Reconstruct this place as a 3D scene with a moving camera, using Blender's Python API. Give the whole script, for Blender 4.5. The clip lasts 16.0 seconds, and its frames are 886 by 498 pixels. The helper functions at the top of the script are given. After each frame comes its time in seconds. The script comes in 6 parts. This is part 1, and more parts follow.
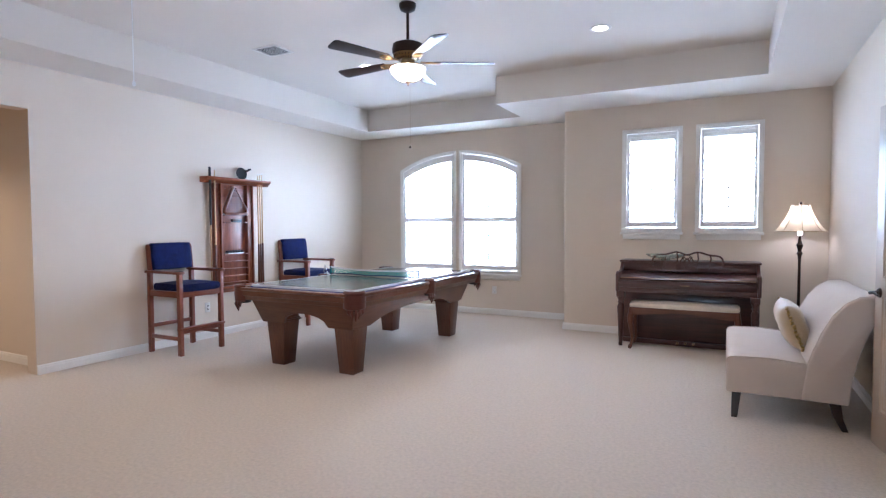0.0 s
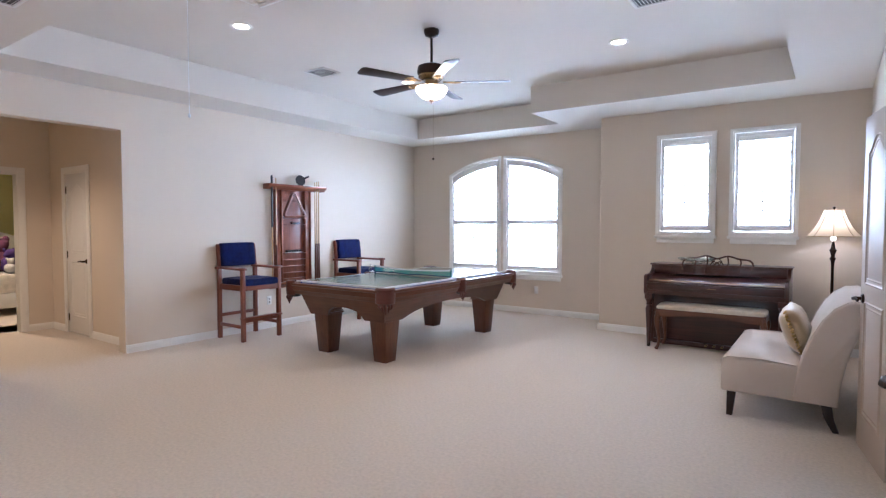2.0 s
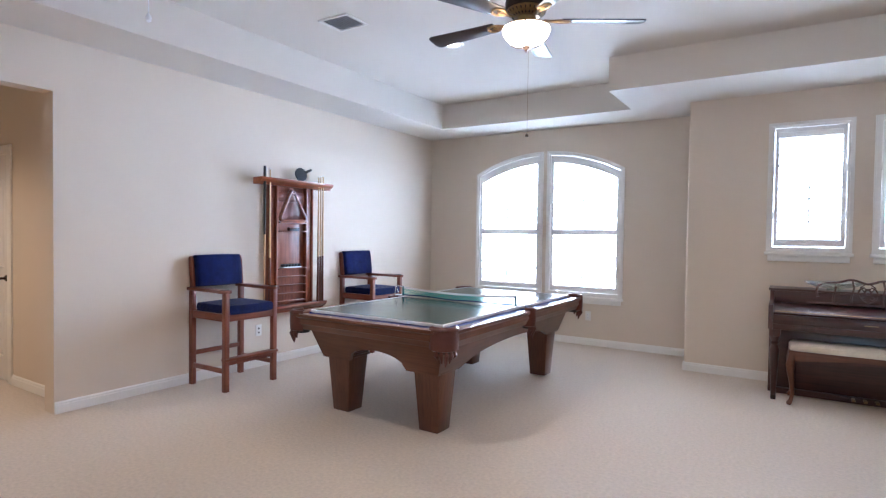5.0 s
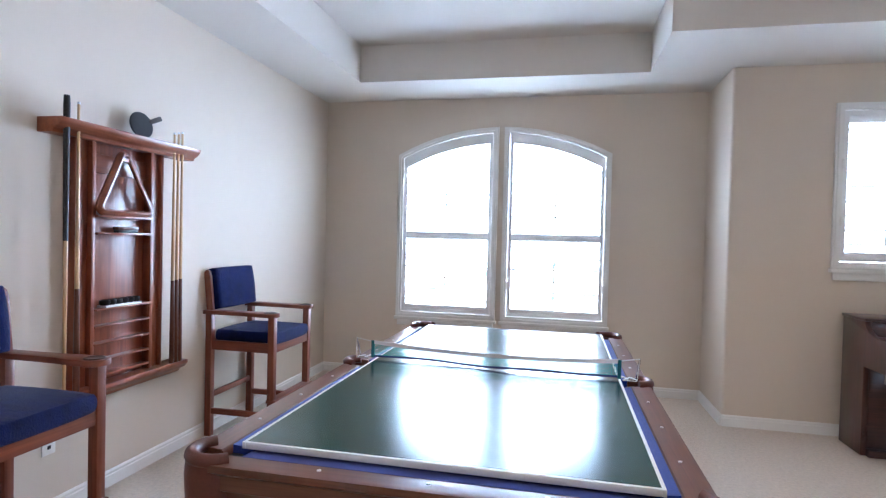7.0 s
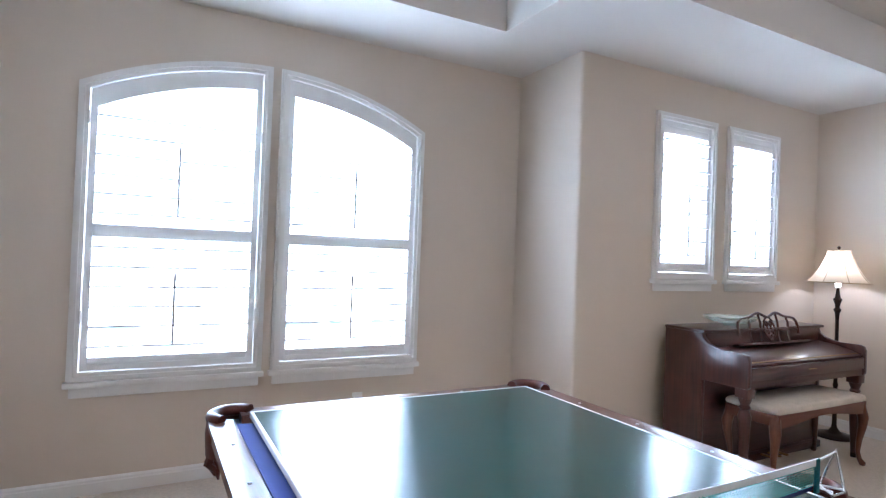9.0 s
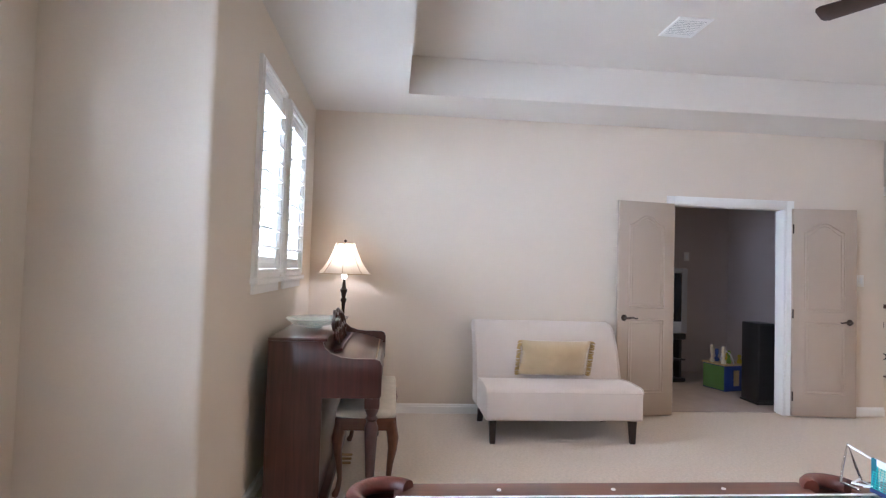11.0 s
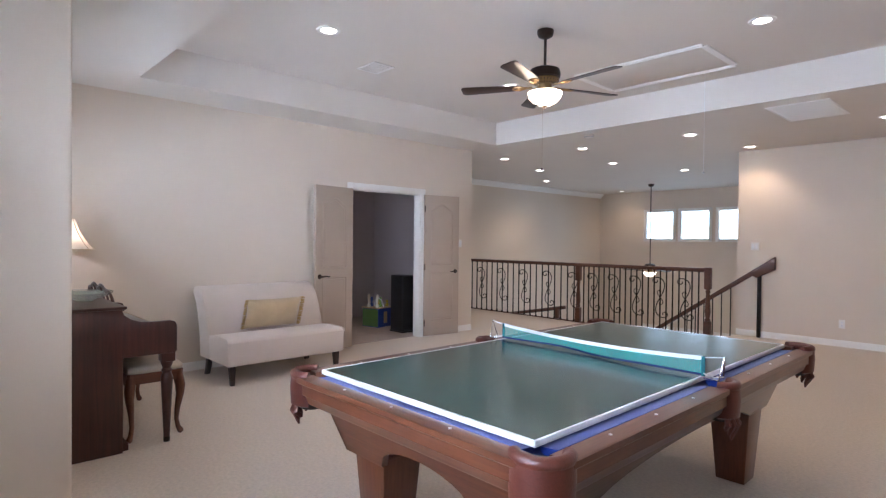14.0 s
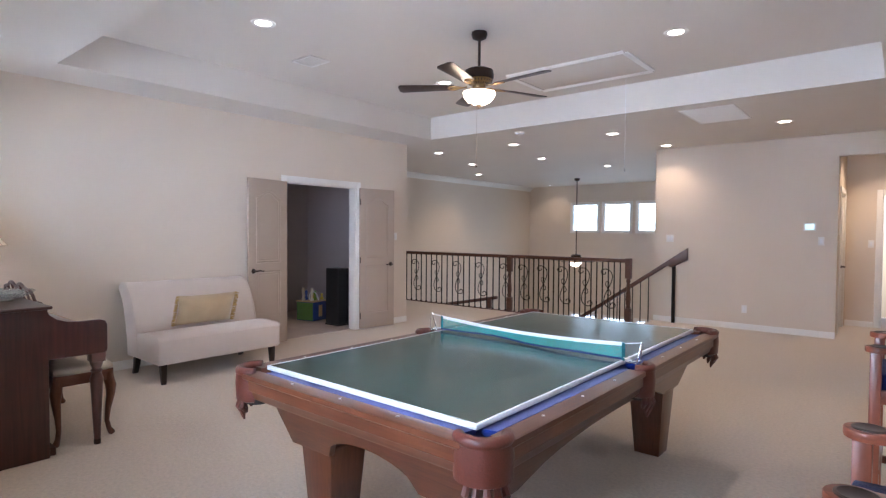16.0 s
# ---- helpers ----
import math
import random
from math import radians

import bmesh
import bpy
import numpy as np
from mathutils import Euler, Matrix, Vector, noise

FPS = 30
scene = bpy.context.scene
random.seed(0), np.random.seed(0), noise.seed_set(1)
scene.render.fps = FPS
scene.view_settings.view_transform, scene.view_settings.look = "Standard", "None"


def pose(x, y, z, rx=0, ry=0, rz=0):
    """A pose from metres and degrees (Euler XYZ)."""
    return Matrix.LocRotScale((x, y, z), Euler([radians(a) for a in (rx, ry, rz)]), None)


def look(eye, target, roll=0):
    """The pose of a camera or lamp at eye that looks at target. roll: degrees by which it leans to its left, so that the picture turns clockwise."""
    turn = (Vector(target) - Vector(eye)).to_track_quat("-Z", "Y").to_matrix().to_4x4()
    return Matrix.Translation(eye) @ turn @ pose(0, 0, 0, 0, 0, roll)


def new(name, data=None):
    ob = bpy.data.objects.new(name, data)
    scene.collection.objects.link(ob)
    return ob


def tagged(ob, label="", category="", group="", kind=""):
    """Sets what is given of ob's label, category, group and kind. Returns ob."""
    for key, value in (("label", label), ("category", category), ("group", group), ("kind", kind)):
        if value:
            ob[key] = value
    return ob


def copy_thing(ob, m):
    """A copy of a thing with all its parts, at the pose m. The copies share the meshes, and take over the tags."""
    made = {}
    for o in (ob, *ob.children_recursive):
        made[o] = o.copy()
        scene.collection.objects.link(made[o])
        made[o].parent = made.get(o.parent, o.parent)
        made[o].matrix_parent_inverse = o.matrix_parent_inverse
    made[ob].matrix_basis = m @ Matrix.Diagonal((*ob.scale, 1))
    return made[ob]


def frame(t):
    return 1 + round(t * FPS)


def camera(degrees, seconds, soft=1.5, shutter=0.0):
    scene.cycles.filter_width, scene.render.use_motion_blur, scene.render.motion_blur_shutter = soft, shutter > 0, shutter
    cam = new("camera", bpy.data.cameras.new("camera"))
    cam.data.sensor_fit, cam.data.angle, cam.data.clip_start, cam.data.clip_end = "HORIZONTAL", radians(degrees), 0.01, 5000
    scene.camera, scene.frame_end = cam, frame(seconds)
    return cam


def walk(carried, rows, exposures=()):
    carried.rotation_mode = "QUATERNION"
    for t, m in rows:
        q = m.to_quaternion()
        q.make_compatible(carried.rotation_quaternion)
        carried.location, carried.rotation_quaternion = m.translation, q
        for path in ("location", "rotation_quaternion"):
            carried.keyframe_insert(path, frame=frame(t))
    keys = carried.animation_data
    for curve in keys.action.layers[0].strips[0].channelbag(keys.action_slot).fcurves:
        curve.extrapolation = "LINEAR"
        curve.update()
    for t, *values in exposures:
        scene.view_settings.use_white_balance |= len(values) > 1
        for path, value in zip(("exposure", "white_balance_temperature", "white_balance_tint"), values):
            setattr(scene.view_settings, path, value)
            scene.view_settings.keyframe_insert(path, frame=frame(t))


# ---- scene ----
cam = camera(77.5, 16.0, soft=1.3)
# seconds, eye, target, roll
PATH = [
    (0, (-0.014, 0.361, 1.334), (-0.931, 2.136, 1.250), -0.19),
    (0.5, (0.244, 0.336, 1.329), (-0.781, 2.051, 1.248), -0.24),
    (1, (0.441, 0.297, 1.349), (-0.631, 1.983, 1.266), -0.15),
    (1.5, (0.557, 0.254, 1.372), (-0.551, 1.917, 1.287), -0.01),
    (2, (0.622, 0.217, 1.373), (-0.529, 1.851, 1.288), 0.03),
    (2.5, (0.634, 0.215, 1.391), (-0.545, 1.828, 1.298), 0.14),
    (3, (0.614, 0.218, 1.387), (-0.599, 1.805, 1.294), 0.23),
    (3.5, (0.475, 0.324, 1.391), (-0.755, 1.898, 1.295), 0.37),
    (6, (-2.121, 1.878, 1.357), (-2.972, 3.687, 1.330), 1.18),
    (6.5, (-2.626, 2.244, 1.389), (-3.323, 4.118, 1.353), 1.31),
    (7, (-3.131, 2.710, 1.410), (-3.552, 4.665, 1.368), 1.44),
    (7.5, (-3.531, 3.117, 1.373), (-3.669, 5.112, 1.355), 1.83),
    (8, (-3.854, 3.583, 1.364), (-3.672, 5.575, 1.362), 2.14),
    (8.6, (-4.219, 4.097, 1.358), (-3.619, 6.004, 1.373), 2.17),
    (9.2, (-4.414, 4.762, 1.354), (-3.293, 6.418, 1.389), 2.19),
    (9.8, (-4.400, 5.478, 1.351), (-2.767, 6.632, 1.407), 2.19),
    (10.5, (-4.312, 6.233, 1.353), (-2.343, 6.574, 1.421), 2.16),
    (11, (-4.213, 6.585, 1.337), (-2.222, 6.410, 1.408), 1.73),
    (11.5, (-4.324, 6.808, 1.291), (-2.431, 6.170, 1.381), 1.37),
    (12, (-4.414, 7.120, 1.371), (-2.675, 6.135, 1.427), 1.51),
    (12.5, (-4.736, 7.311, 1.295), (-3.081, 6.189, 1.320), 0.81),
    (13, (-4.912, 7.531, 1.295), (-3.349, 6.283, 1.293), 0.57),
    (13.5, (-5.005, 7.725, 1.339), (-3.517, 6.390, 1.318), 0.53),
    (14, (-5.037, 7.862, 1.366), (-3.576, 6.496, 1.339), 0.57),
    (14.5, (-5.066, 7.926, 1.384), (-3.643, 6.521, 1.346), 0.48),
    (15, (-5.078, 7.959, 1.394), (-3.698, 6.512, 1.348), 0.48),
    (15.5, (-5.084, 7.972, 1.394), (-3.756, 6.478, 1.342), 0.35),
    (16, (-5.090, 7.983, 1.398), (-3.808, 6.449, 1.340), 0.44),
]
walk(cam, [(t, look(eye, target, roll)) for t, eye, target, roll in PATH],
     exposures=[(0.0, 1.15, 5070, 16), (3.5, 1.1, 5170, 16), (6.0, 1.16, 5120, 15), (7.0, 1.06, 5070, 14), (8.2, 1.1, 4950, 14), (10.5, 1.14, 5350, 15), (11.5, 0.94, 5450, 16), (12.5, 0.82, 5500, 17), (16.0, 0.8, 5500, 19)])

# ---- world and large lights ----
world = bpy.data.worlds.new("world")
scene.world = world
world.use_nodes = True
wn = world.node_tree
sky = wn.nodes.new("ShaderNodeTexSky")
sky.sky_type = "NISHITA"
sky.sun_disc = False
sky.sun_elevation = radians(48)
sky.sun_rotation = radians(170)
wn.links.new(sky.outputs[0], wn.nodes["Background"].inputs[0])
wn.nodes["Background"].inputs[1].default_value = 0.12
sun = new("sun", bpy.data.lights.new("sun", "SUN"))
sun.data.energy, sun.data.angle, sun.data.color = 3.0, radians(0.5), (1.0, 0.95, 0.86)
sun.matrix_world = look((2, -18, 20), (0, 0, 0))

WINDOW_GLOW = 16.0        # overexposed daylight at the horizon
ZENITH_GLOW = 45.0        # and higher up
CAN_WATTS = 19.0
WARM = (1.0, 0.71, 0.42)


# ---- materials ----
def nodes_of(name):
    m = bpy.data.materials.new(name)
    m.use_nodes = True
    return m, m.node_tree, m.node_tree.nodes["Principled BSDF"]


def surface(name, colour, rough=0.5, metal=0.0, vary=0.08, coarse=3.0, fine=60.0, bump=0.05, stretch=(1, 1, 1), coat=0.0, spec=0.5, sheen=0.0, random_by=0.0, depth=0.02):
    """Paint, cloth, stone or metal: colour varied at two scales, with fine relief."""
    m, nt, b = nodes_of(name)
    tc = nt.nodes.new("ShaderNodeTexCoord")
    mp = nt.nodes.new("ShaderNodeMapping")
    mp.inputs["Scale"].default_value = stretch
    nt.links.new(tc.outputs["Object"], mp.inputs[0])
    n1 = nt.nodes.new("ShaderNodeTexNoise")
    n1.inputs["Scale"].default_value, n1.inputs["Detail"].default_value = coarse, 4
    n2 = nt.nodes.new("ShaderNodeTexNoise")
    n2.inputs["Scale"].default_value, n2.inputs["Detail"].default_value = fine, 3
    for n in (n1, n2):
        nt.links.new(mp.outputs[0], n.inputs["Vector"])
    add = nt.nodes.new("ShaderNodeMath")
    add.operation = "MULTIPLY_ADD"
    add.inputs[1].default_value = 0.6
    nt.links.new(n1.outputs["Fac"], add.inputs[0])
    half = nt.nodes.new("ShaderNodeMath")
    half.operation = "MULTIPLY"
    half.inputs[1].default_value = 0.4
    nt.links.new(n2.outputs["Fac"], half.inputs[0])
    nt.links.new(half.outputs[0], add.inputs[2])
    ramp = nt.nodes.new("ShaderNodeMapRange")
    ramp.inputs["From Min"].default_value, ramp.inputs["From Max"].default_value = 0.3, 0.7
    ramp.inputs["To Min"].default_value, ramp.inputs["To Max"].default_value = 1 - vary, 1 + vary
    nt.links.new(add.outputs[0], ramp.inputs["Value"])
    mul = nt.nodes.new("ShaderNodeVectorMath")
    mul.operation = "SCALE"
    mul.inputs[0].default_value = colour
    nt.links.new(ramp.outputs[0], mul.inputs["Scale"])
    nt.links.new(mul.outputs[0], b.inputs["Base Color"])
    rr = nt.nodes.new("ShaderNodeMapRange")
    rr.inputs["To Min"].default_value, rr.inputs["To Max"].default_value = max(0.02, rough - 0.06), min(1, rough + 0.06)
    nt.links.new(n1.outputs["Fac"], rr.inputs["Value"])
    nt.links.new(rr.outputs[0], b.inputs["Roughness"])
    b.inputs["Metallic"].default_value = metal
    b.inputs["Coat Weight"].default_value = coat
    b.inputs["Coat Roughness"].default_value = 0.12
    b.inputs["Specular IOR Level"].default_value = spec
    b.inputs["Sheen Weight"].default_value = sheen
    if bump:
        bp = nt.nodes.new("ShaderNodeBump")
        bp.inputs["Strength"].default_value, bp.inputs["Distance"].default_value = bump, depth
        nt.links.new(n2.outputs["Fac"], bp.inputs["Height"])
        nt.links.new(bp.outputs[0], b.inputs["Normal"])
    return m


def wood(name, dark, light, along="z", rough=0.35, coat=0.3, scale=1.0):
    """Stained, lacquered wood with grain along one axis."""
    m, nt, b = nodes_of(name)
    tc = nt.nodes.new("ShaderNodeTexCoord")
    mp = nt.nodes.new("ShaderNodeMapping")
    s = [34 * scale] * 3
    s["xyz".index(along)] = 1.6 * scale
    mp.inputs["Scale"].default_value = s
    nt.links.new(tc.outputs["Object"], mp.inputs[0])
    n = nt.nodes.new("ShaderNodeTexNoise")
    n.inputs["Scale"].default_value, n.inputs["Detail"].default_value, n.inputs["Distortion"].default_value = 1.0, 6, 1.2
    nt.links.new(mp.outputs[0], n.inputs["Vector"])
    blotch = nt.nodes.new("ShaderNodeTexNoise")
    blotch.inputs["Scale"].default_value = 4
    nt.links.new(tc.outputs["Object"], blotch.inputs["Vector"])
    mix = nt.nodes.new("ShaderNodeMath")
    mix.operation = "MULTIPLY_ADD"
    mix.inputs[1].default_value = 0.35
    nt.links.new(blotch.outputs["Fac"], mix.inputs[0])
    sc = nt.nodes.new("ShaderNodeMath")
    sc.operation = "MULTIPLY"
    sc.inputs[1].default_value = 0.65
    nt.links.new(n.outputs["Fac"], sc.inputs[0])
    nt.links.new(sc.outputs[0], mix.inputs[2])
    ramp = nt.nodes.new("ShaderNodeValToRGB")
    ramp.color_ramp.elements[0].position, ramp.color_ramp.elements[1].position = 0.32, 0.68
    ramp.color_ramp.elements[0].color, ramp.color_ramp.elements[1].color = (*dark, 1), (*light, 1)
    nt.links.new(mix.outputs[0], ramp.inputs[0])
    nt.links.new(ramp.outputs[0], b.inputs["Base Color"])
    b.inputs["Roughness"].default_value = rough
    b.inputs["Coat Weight"].default_value, b.inputs["Coat Roughness"].default_value = coat, 0.15
    bp = nt.nodes.new("ShaderNodeBump")
    bp.inputs["Strength"].default_value, bp.inputs["Distance"].default_value = 0.08, 0.002
    nt.links.new(n.outputs["Fac"], bp.inputs["Height"])
    nt.links.new(bp.outputs[0], b.inputs["Normal"])
    return m


def glowing(name, colour, strength):
    m, nt, b = nodes_of(name)
    b.inputs["Base Color"].default_value = (*colour, 1)
    b.inputs["Emission Color"].default_value = (*colour, 1)
    b.inputs["Emission Strength"].default_value = strength
    return m


def clear_glass(name, tint=(0.95, 0.98, 0.97)):
    m, nt, b = nodes_of(name)
    b.inputs["Base Color"].default_value = (*tint, 1)
    b.inputs["Roughness"].default_value = 0.03
    b.inputs["Transmission Weight"].default_value = 1.0
    b.inputs["IOR"].default_value = 1.45
    return m


def daylight(name, strength, zenith, ground=8.0):
    """The overexposed outdoors: bright sky over paler far roofs and trees."""
    m, nt, b = nodes_of(name)
    tc = nt.nodes.new("ShaderNodeTexCoord")
    mp = nt.nodes.new("ShaderNodeMapping")
    mp.inputs["Scale"].default_value = (2.4, 1.0, 7.0)
    nt.links.new(tc.outputs["Object"], mp.inputs[0])
    n = nt.nodes.new("ShaderNodeTexNoise")
    n.inputs["Scale"].default_value, n.inputs["Detail"].default_value = 1.3, 3
    nt.links.new(mp.outputs[0], n.inputs["Vector"])
    sep = nt.nodes.new("ShaderNodeSeparateXYZ")
    nt.links.new(tc.outputs["Object"], sep.inputs[0])
    band = nt.nodes.new("ShaderNodeMapRange")
    band.inputs["From Min"].default_value, band.inputs["From Max"].default_value = 1.42, 1.22
    nt.links.new(sep.outputs["Z"], band.inputs["Value"])
    spots = nt.nodes.new("ShaderNodeMapRange")
    spots.inputs["From Min"].default_value, spots.inputs["From Max"].default_value = 0.54, 0.60
    nt.links.new(n.outputs["Fac"], spots.inputs["Value"])
    low = nt.nodes.new("ShaderNodeMix")
    low.data_type = "RGBA"
    low.inputs[6].default_value = (ground, ground * 1.02, ground * 1.04, 1)
    low.inputs[7].default_value = (0.70, 1.0, 0.98, 1)
    nt.links.new(spots.outputs[0], low.inputs[0])
    mix = nt.nodes.new("ShaderNodeMix")
    mix.data_type = "RGBA"
    high = nt.nodes.new("ShaderNodeMapRange")
    high.inputs["From Min"].default_value, high.inputs["From Max"].default_value = 2.2, 4.4
    nt.links.new(sep.outputs["Z"], high.inputs["Value"])
    up = nt.nodes.new("ShaderNodeMix")
    up.data_type = "RGBA"
    up.inputs[6].default_value = (0.80 * strength, 0.91 * strength, strength, 1)
    up.inputs[7].default_value = (0.80 * zenith, 0.91 * zenith, zenith, 1)
    nt.links.new(high.outputs[0], up.inputs[0])
    nt.links.new(up.outputs[2], mix.inputs[6])
    nt.links.new(low.outputs[2], mix.inputs[7])
    nt.links.new(band.outputs[0], mix.inputs[0])
    nt.links.new(mix.outputs[2], b.inputs["Emission Color"])
    b.inputs["Base Color"].default_value = (0, 0, 0, 1)
    b.inputs["Emission Strength"].default_value = 1.0
    return m


WALL = surface("wall_paint", (0.66, 0.57, 0.465), 0.75, vary=0.025, coarse=1.2, fine=170, bump=0.12, depth=0.004)
CEIL = surface("ceiling_paint", (0.68, 0.63, 0.565), 0.85, vary=0.03, coarse=1.0, fine=140, bump=0.15, depth=0.005)
TRIM = surface("trim_paint", (0.80, 0.78, 0.74), 0.4, vary=0.02, coarse=4, fine=90, bump=0.02)
DOOR = surface("door_paint", (0.43, 0.345, 0.27), 0.45, vary=0.03, coarse=3, fine=120, bump=0.05, depth=0.003)
DOORWHITE = surface("white_door_paint", (0.74, 0.72, 0.69), 0.42, vary=0.03, coarse=3, fine=120, bump=0.05, depth=0.003)
SHUTTER = surface("shutter_paint", (0.82, 0.81, 0.79), 0.4, vary=0.02, coarse=5, fine=80, bump=0.02)
CARPET = surface("carpet_pile", (0.68, 0.595, 0.50), 0.95, vary=0.14, coarse=48, fine=300, bump=0.8, depth=0.010, spec=0.1, sheen=0.15)
MAHOGANY = {a: wood("mahogany_" + a, (0.070, 0.021, 0.011), (0.150, 0.050, 0.022), a, 0.30, 0.35, 1.8) for a in "xyz"}
CHERRY = {a: wood("cherry_" + a, (0.105, 0.024, 0.011), (0.26, 0.070, 0.030), a, 0.38, 0.25) for a in "xyz"}
RACKWOOD = {a: wood("rack_cherry_" + a, (0.130, 0.030, 0.012), (0.30, 0.085, 0.032), a, 0.34, 0.3) for a in "xyz"}
WALNUT = {a: wood("piano_walnut_" + a, (0.030, 0.010, 0.009), (0.082, 0.024, 0.019), a, 0.28, 0.5) for a in "xyz"}
ESPRESSO = wood("espresso_wood", (0.010, 0.005, 0.004), (0.028, 0.012, 0.009), "z", 0.4, 0.2)
RAILWOOD = wood("rail_wood", (0.045, 0.016, 0.009), (0.12, 0.042, 0.022), "x", 0.35, 0.3)
MAPLE = wood("maple", (0.48, 0.29, 0.13), (0.66, 0.44, 0.22), "z", 0.35, 0.4)
LEATHER = surface("pocket_leather", (0.085, 0.018, 0.010), 0.42, vary=0.25, coarse=9, fine=120, bump=0.25, depth=0.004, coat=0.2)
FELT = surface("blue_felt", (0.010, 0.035, 0.27), 0.95, vary=0.15, coarse=6, fine=260, bump=0.3, depth=0.003, spec=0.1, sheen=0.3)
VELVET = surface("navy_chenille", (0.005, 0.010, 0.068), 0.95, vary=0.45, coarse=16, fine=150, bump=0.7, depth=0.006, spec=0.12, sheen=0.10)
BOARD = surface("green_board", (0.014, 0.051, 0.044), 0.20, vary=0.06, coarse=3, fine=200, bump=0.02, depth=0.001, spec=0.8)
LINEWHITE = surface("white_line", (0.78, 0.79, 0.80), 0.45, vary=0.04, coarse=5, fine=80, bump=0.02)
BLACK = surface("black_plastic", (0.012, 0.012, 0.014), 0.4, vary=0.1, bump=0.05)
BLACKIRON = surface("black_iron", (0.012, 0.010, 0.009), 0.5, metal=0.6, vary=0.2, coarse=12, fine=140, bump=0.1)
BRONZE = surface("dark_bronze", (0.035, 0.022, 0.016), 0.38, metal=0.7, vary=0.2, coarse=14, fine=90, bump=0.06)
GOLD = surface("antique_gold", (0.34, 0.22, 0.10), 0.35, metal=0.9, vary=0.25, coarse=20, fine=90, bump=0.1)
CREAM = surface("cream_linen", (0.57, 0.49, 0.425), 0.92, vary=0.05, coarse=4, fine=320, bump=0.3, depth=0.003, spec=0.15, sheen=0.25)
SATIN = surface("gold_satin", (0.46, 0.34, 0.19), 0.45, vary=0.10, coarse=7, fine=240, bump=0.15, depth=0.003, sheen=0.4)
FRINGE = surface("gold_fringe", (0.42, 0.28, 0.10), 0.8, vary=0.3, coarse=20, fine=200, bump=0.4)
SEATCLOTH = surface("piano_bench_cloth", (0.60, 0.54, 0.45), 0.9, vary=0.12, coarse=16, fine=240, bump=0.3, depth=0.003)
PLASTIC = surface("white_plastic", (0.76, 0.74, 0.70), 0.4, vary=0.02, bump=0.02)
CHROME = surface("chrome", (0.7, 0.7, 0.7), 0.2, metal=1.0, vary=0.05, bump=0.0)
IVORY = surface("ivory_keys", (0.74, 0.70, 0.60), 0.3, vary=0.03, bump=0.0)
GLASS = clear_glass("window_glass", (0.95, 0.98, 0.97))
BOWLGLASS = clear_glass("bowl_glass", (0.80, 0.95, 0.90))
BOWLGLASS.node_tree.nodes["Principled BSDF"].inputs["Alpha"].default_value = 0.40
BOWLGLASS.node_tree.nodes["Principled BSDF"].inputs["Transmission Weight"].default_value = 0.3
GREYWALL = surface("media_room_paint", (0.52, 0.46, 0.46), 0.8, vary=0.03, coarse=1.5, fine=160, bump=0.1, depth=0.004)
MEDIACARPET = surface("media_carpet", (0.46, 0.40, 0.37), 0.95, vary=0.15, coarse=3, fine=190, bump=0.8, depth=0.01, spec=0.1)
YELLOW = surface("bedroom_paint", (0.56, 0.53, 0.24), 0.8, vary=0.03, coarse=1.5, fine=160, bump=0.1, depth=0.004)
OUTSIDE = daylight("daylight", WINDOW_GLOW, ZENITH_GLOW)
OUTSIDE_STAIR = glowing("stair_daylight", (0.74, 0.90, 1.0), 2.6)
LAMPGLOW = glowing("frosted_bulb", (1.0, 0.80, 0.55), 9.0)
CANGLOW = glowing("can_bulb", (1.0, 0.88, 0.70), 16.0)
BULBS = glowing("lamp_bulb", (1.0, 0.93, 0.82), 4.5)
STONEFLOOR = surface("lower_tile", (0.46, 0.40, 0.33), 0.3, vary=0.1, coarse=2, fine=40, bump=0.03)
SCREEN = surface("tv_screen", (0.016, 0.020, 0.028), 0.22, vary=0.05, bump=0.0)
SILVER = surface("silver_plastic", (0.50, 0.52, 0.56), 0.40, metal=0.1, vary=0.04, bump=0.0)


# ---- mesh helpers ----
def box(bm, x0, x1, y0, y1, z0, z1, bev=0.0, seg=2, m=None):
    r = bmesh.ops.create_cube(bm, size=1.0)
    vs = r["verts"]
    for v in vs:
        v.co = Vector(((x0 + x1) / 2 + v.co.x * (x1 - x0), (y0 + y1) / 2 + v.co.y * (y1 - y0), (z0 + z1) / 2 + v.co.z * (z1 - z0)))
    out = set(vs)
    if bev:
        es = list({e for v in vs for e in v.link_edges})
        made = bmesh.ops.bevel(bm, geom=es, offset=bev, segments=seg, profile=0.5, affect="EDGES")
        out = set(v for v in out if v.is_valid) | set(made["verts"])
    if m is not None:
        bmesh.ops.transform(bm, matrix=m, verts=list(out))
    return bm


def frustum(bm, cx, cy, z0, z1, a0, b0, a1, b1, bev=0.004, dx=0.0, dy=0.0):
    """A tapered square post: half sizes a, b at z0 and z1, the top shifted by dx, dy."""
    r = bmesh.ops.create_cube(bm, size=2.0)
    for v in r["verts"]:
        top = v.co.z > 0
        a, b = (a1, b1) if top else (a0, b0)
        v.co = Vector((cx + v.co.x * a + (dx if top else 0), cy + v.co.y * b + (dy if top else 0), z1 if top else z0))
    if bev:
        bmesh.ops.bevel(bm, geom=list({e for v in r["verts"] for e in v.link_edges}), offset=bev, segments=2, profile=0.5, affect="EDGES")
    return bm


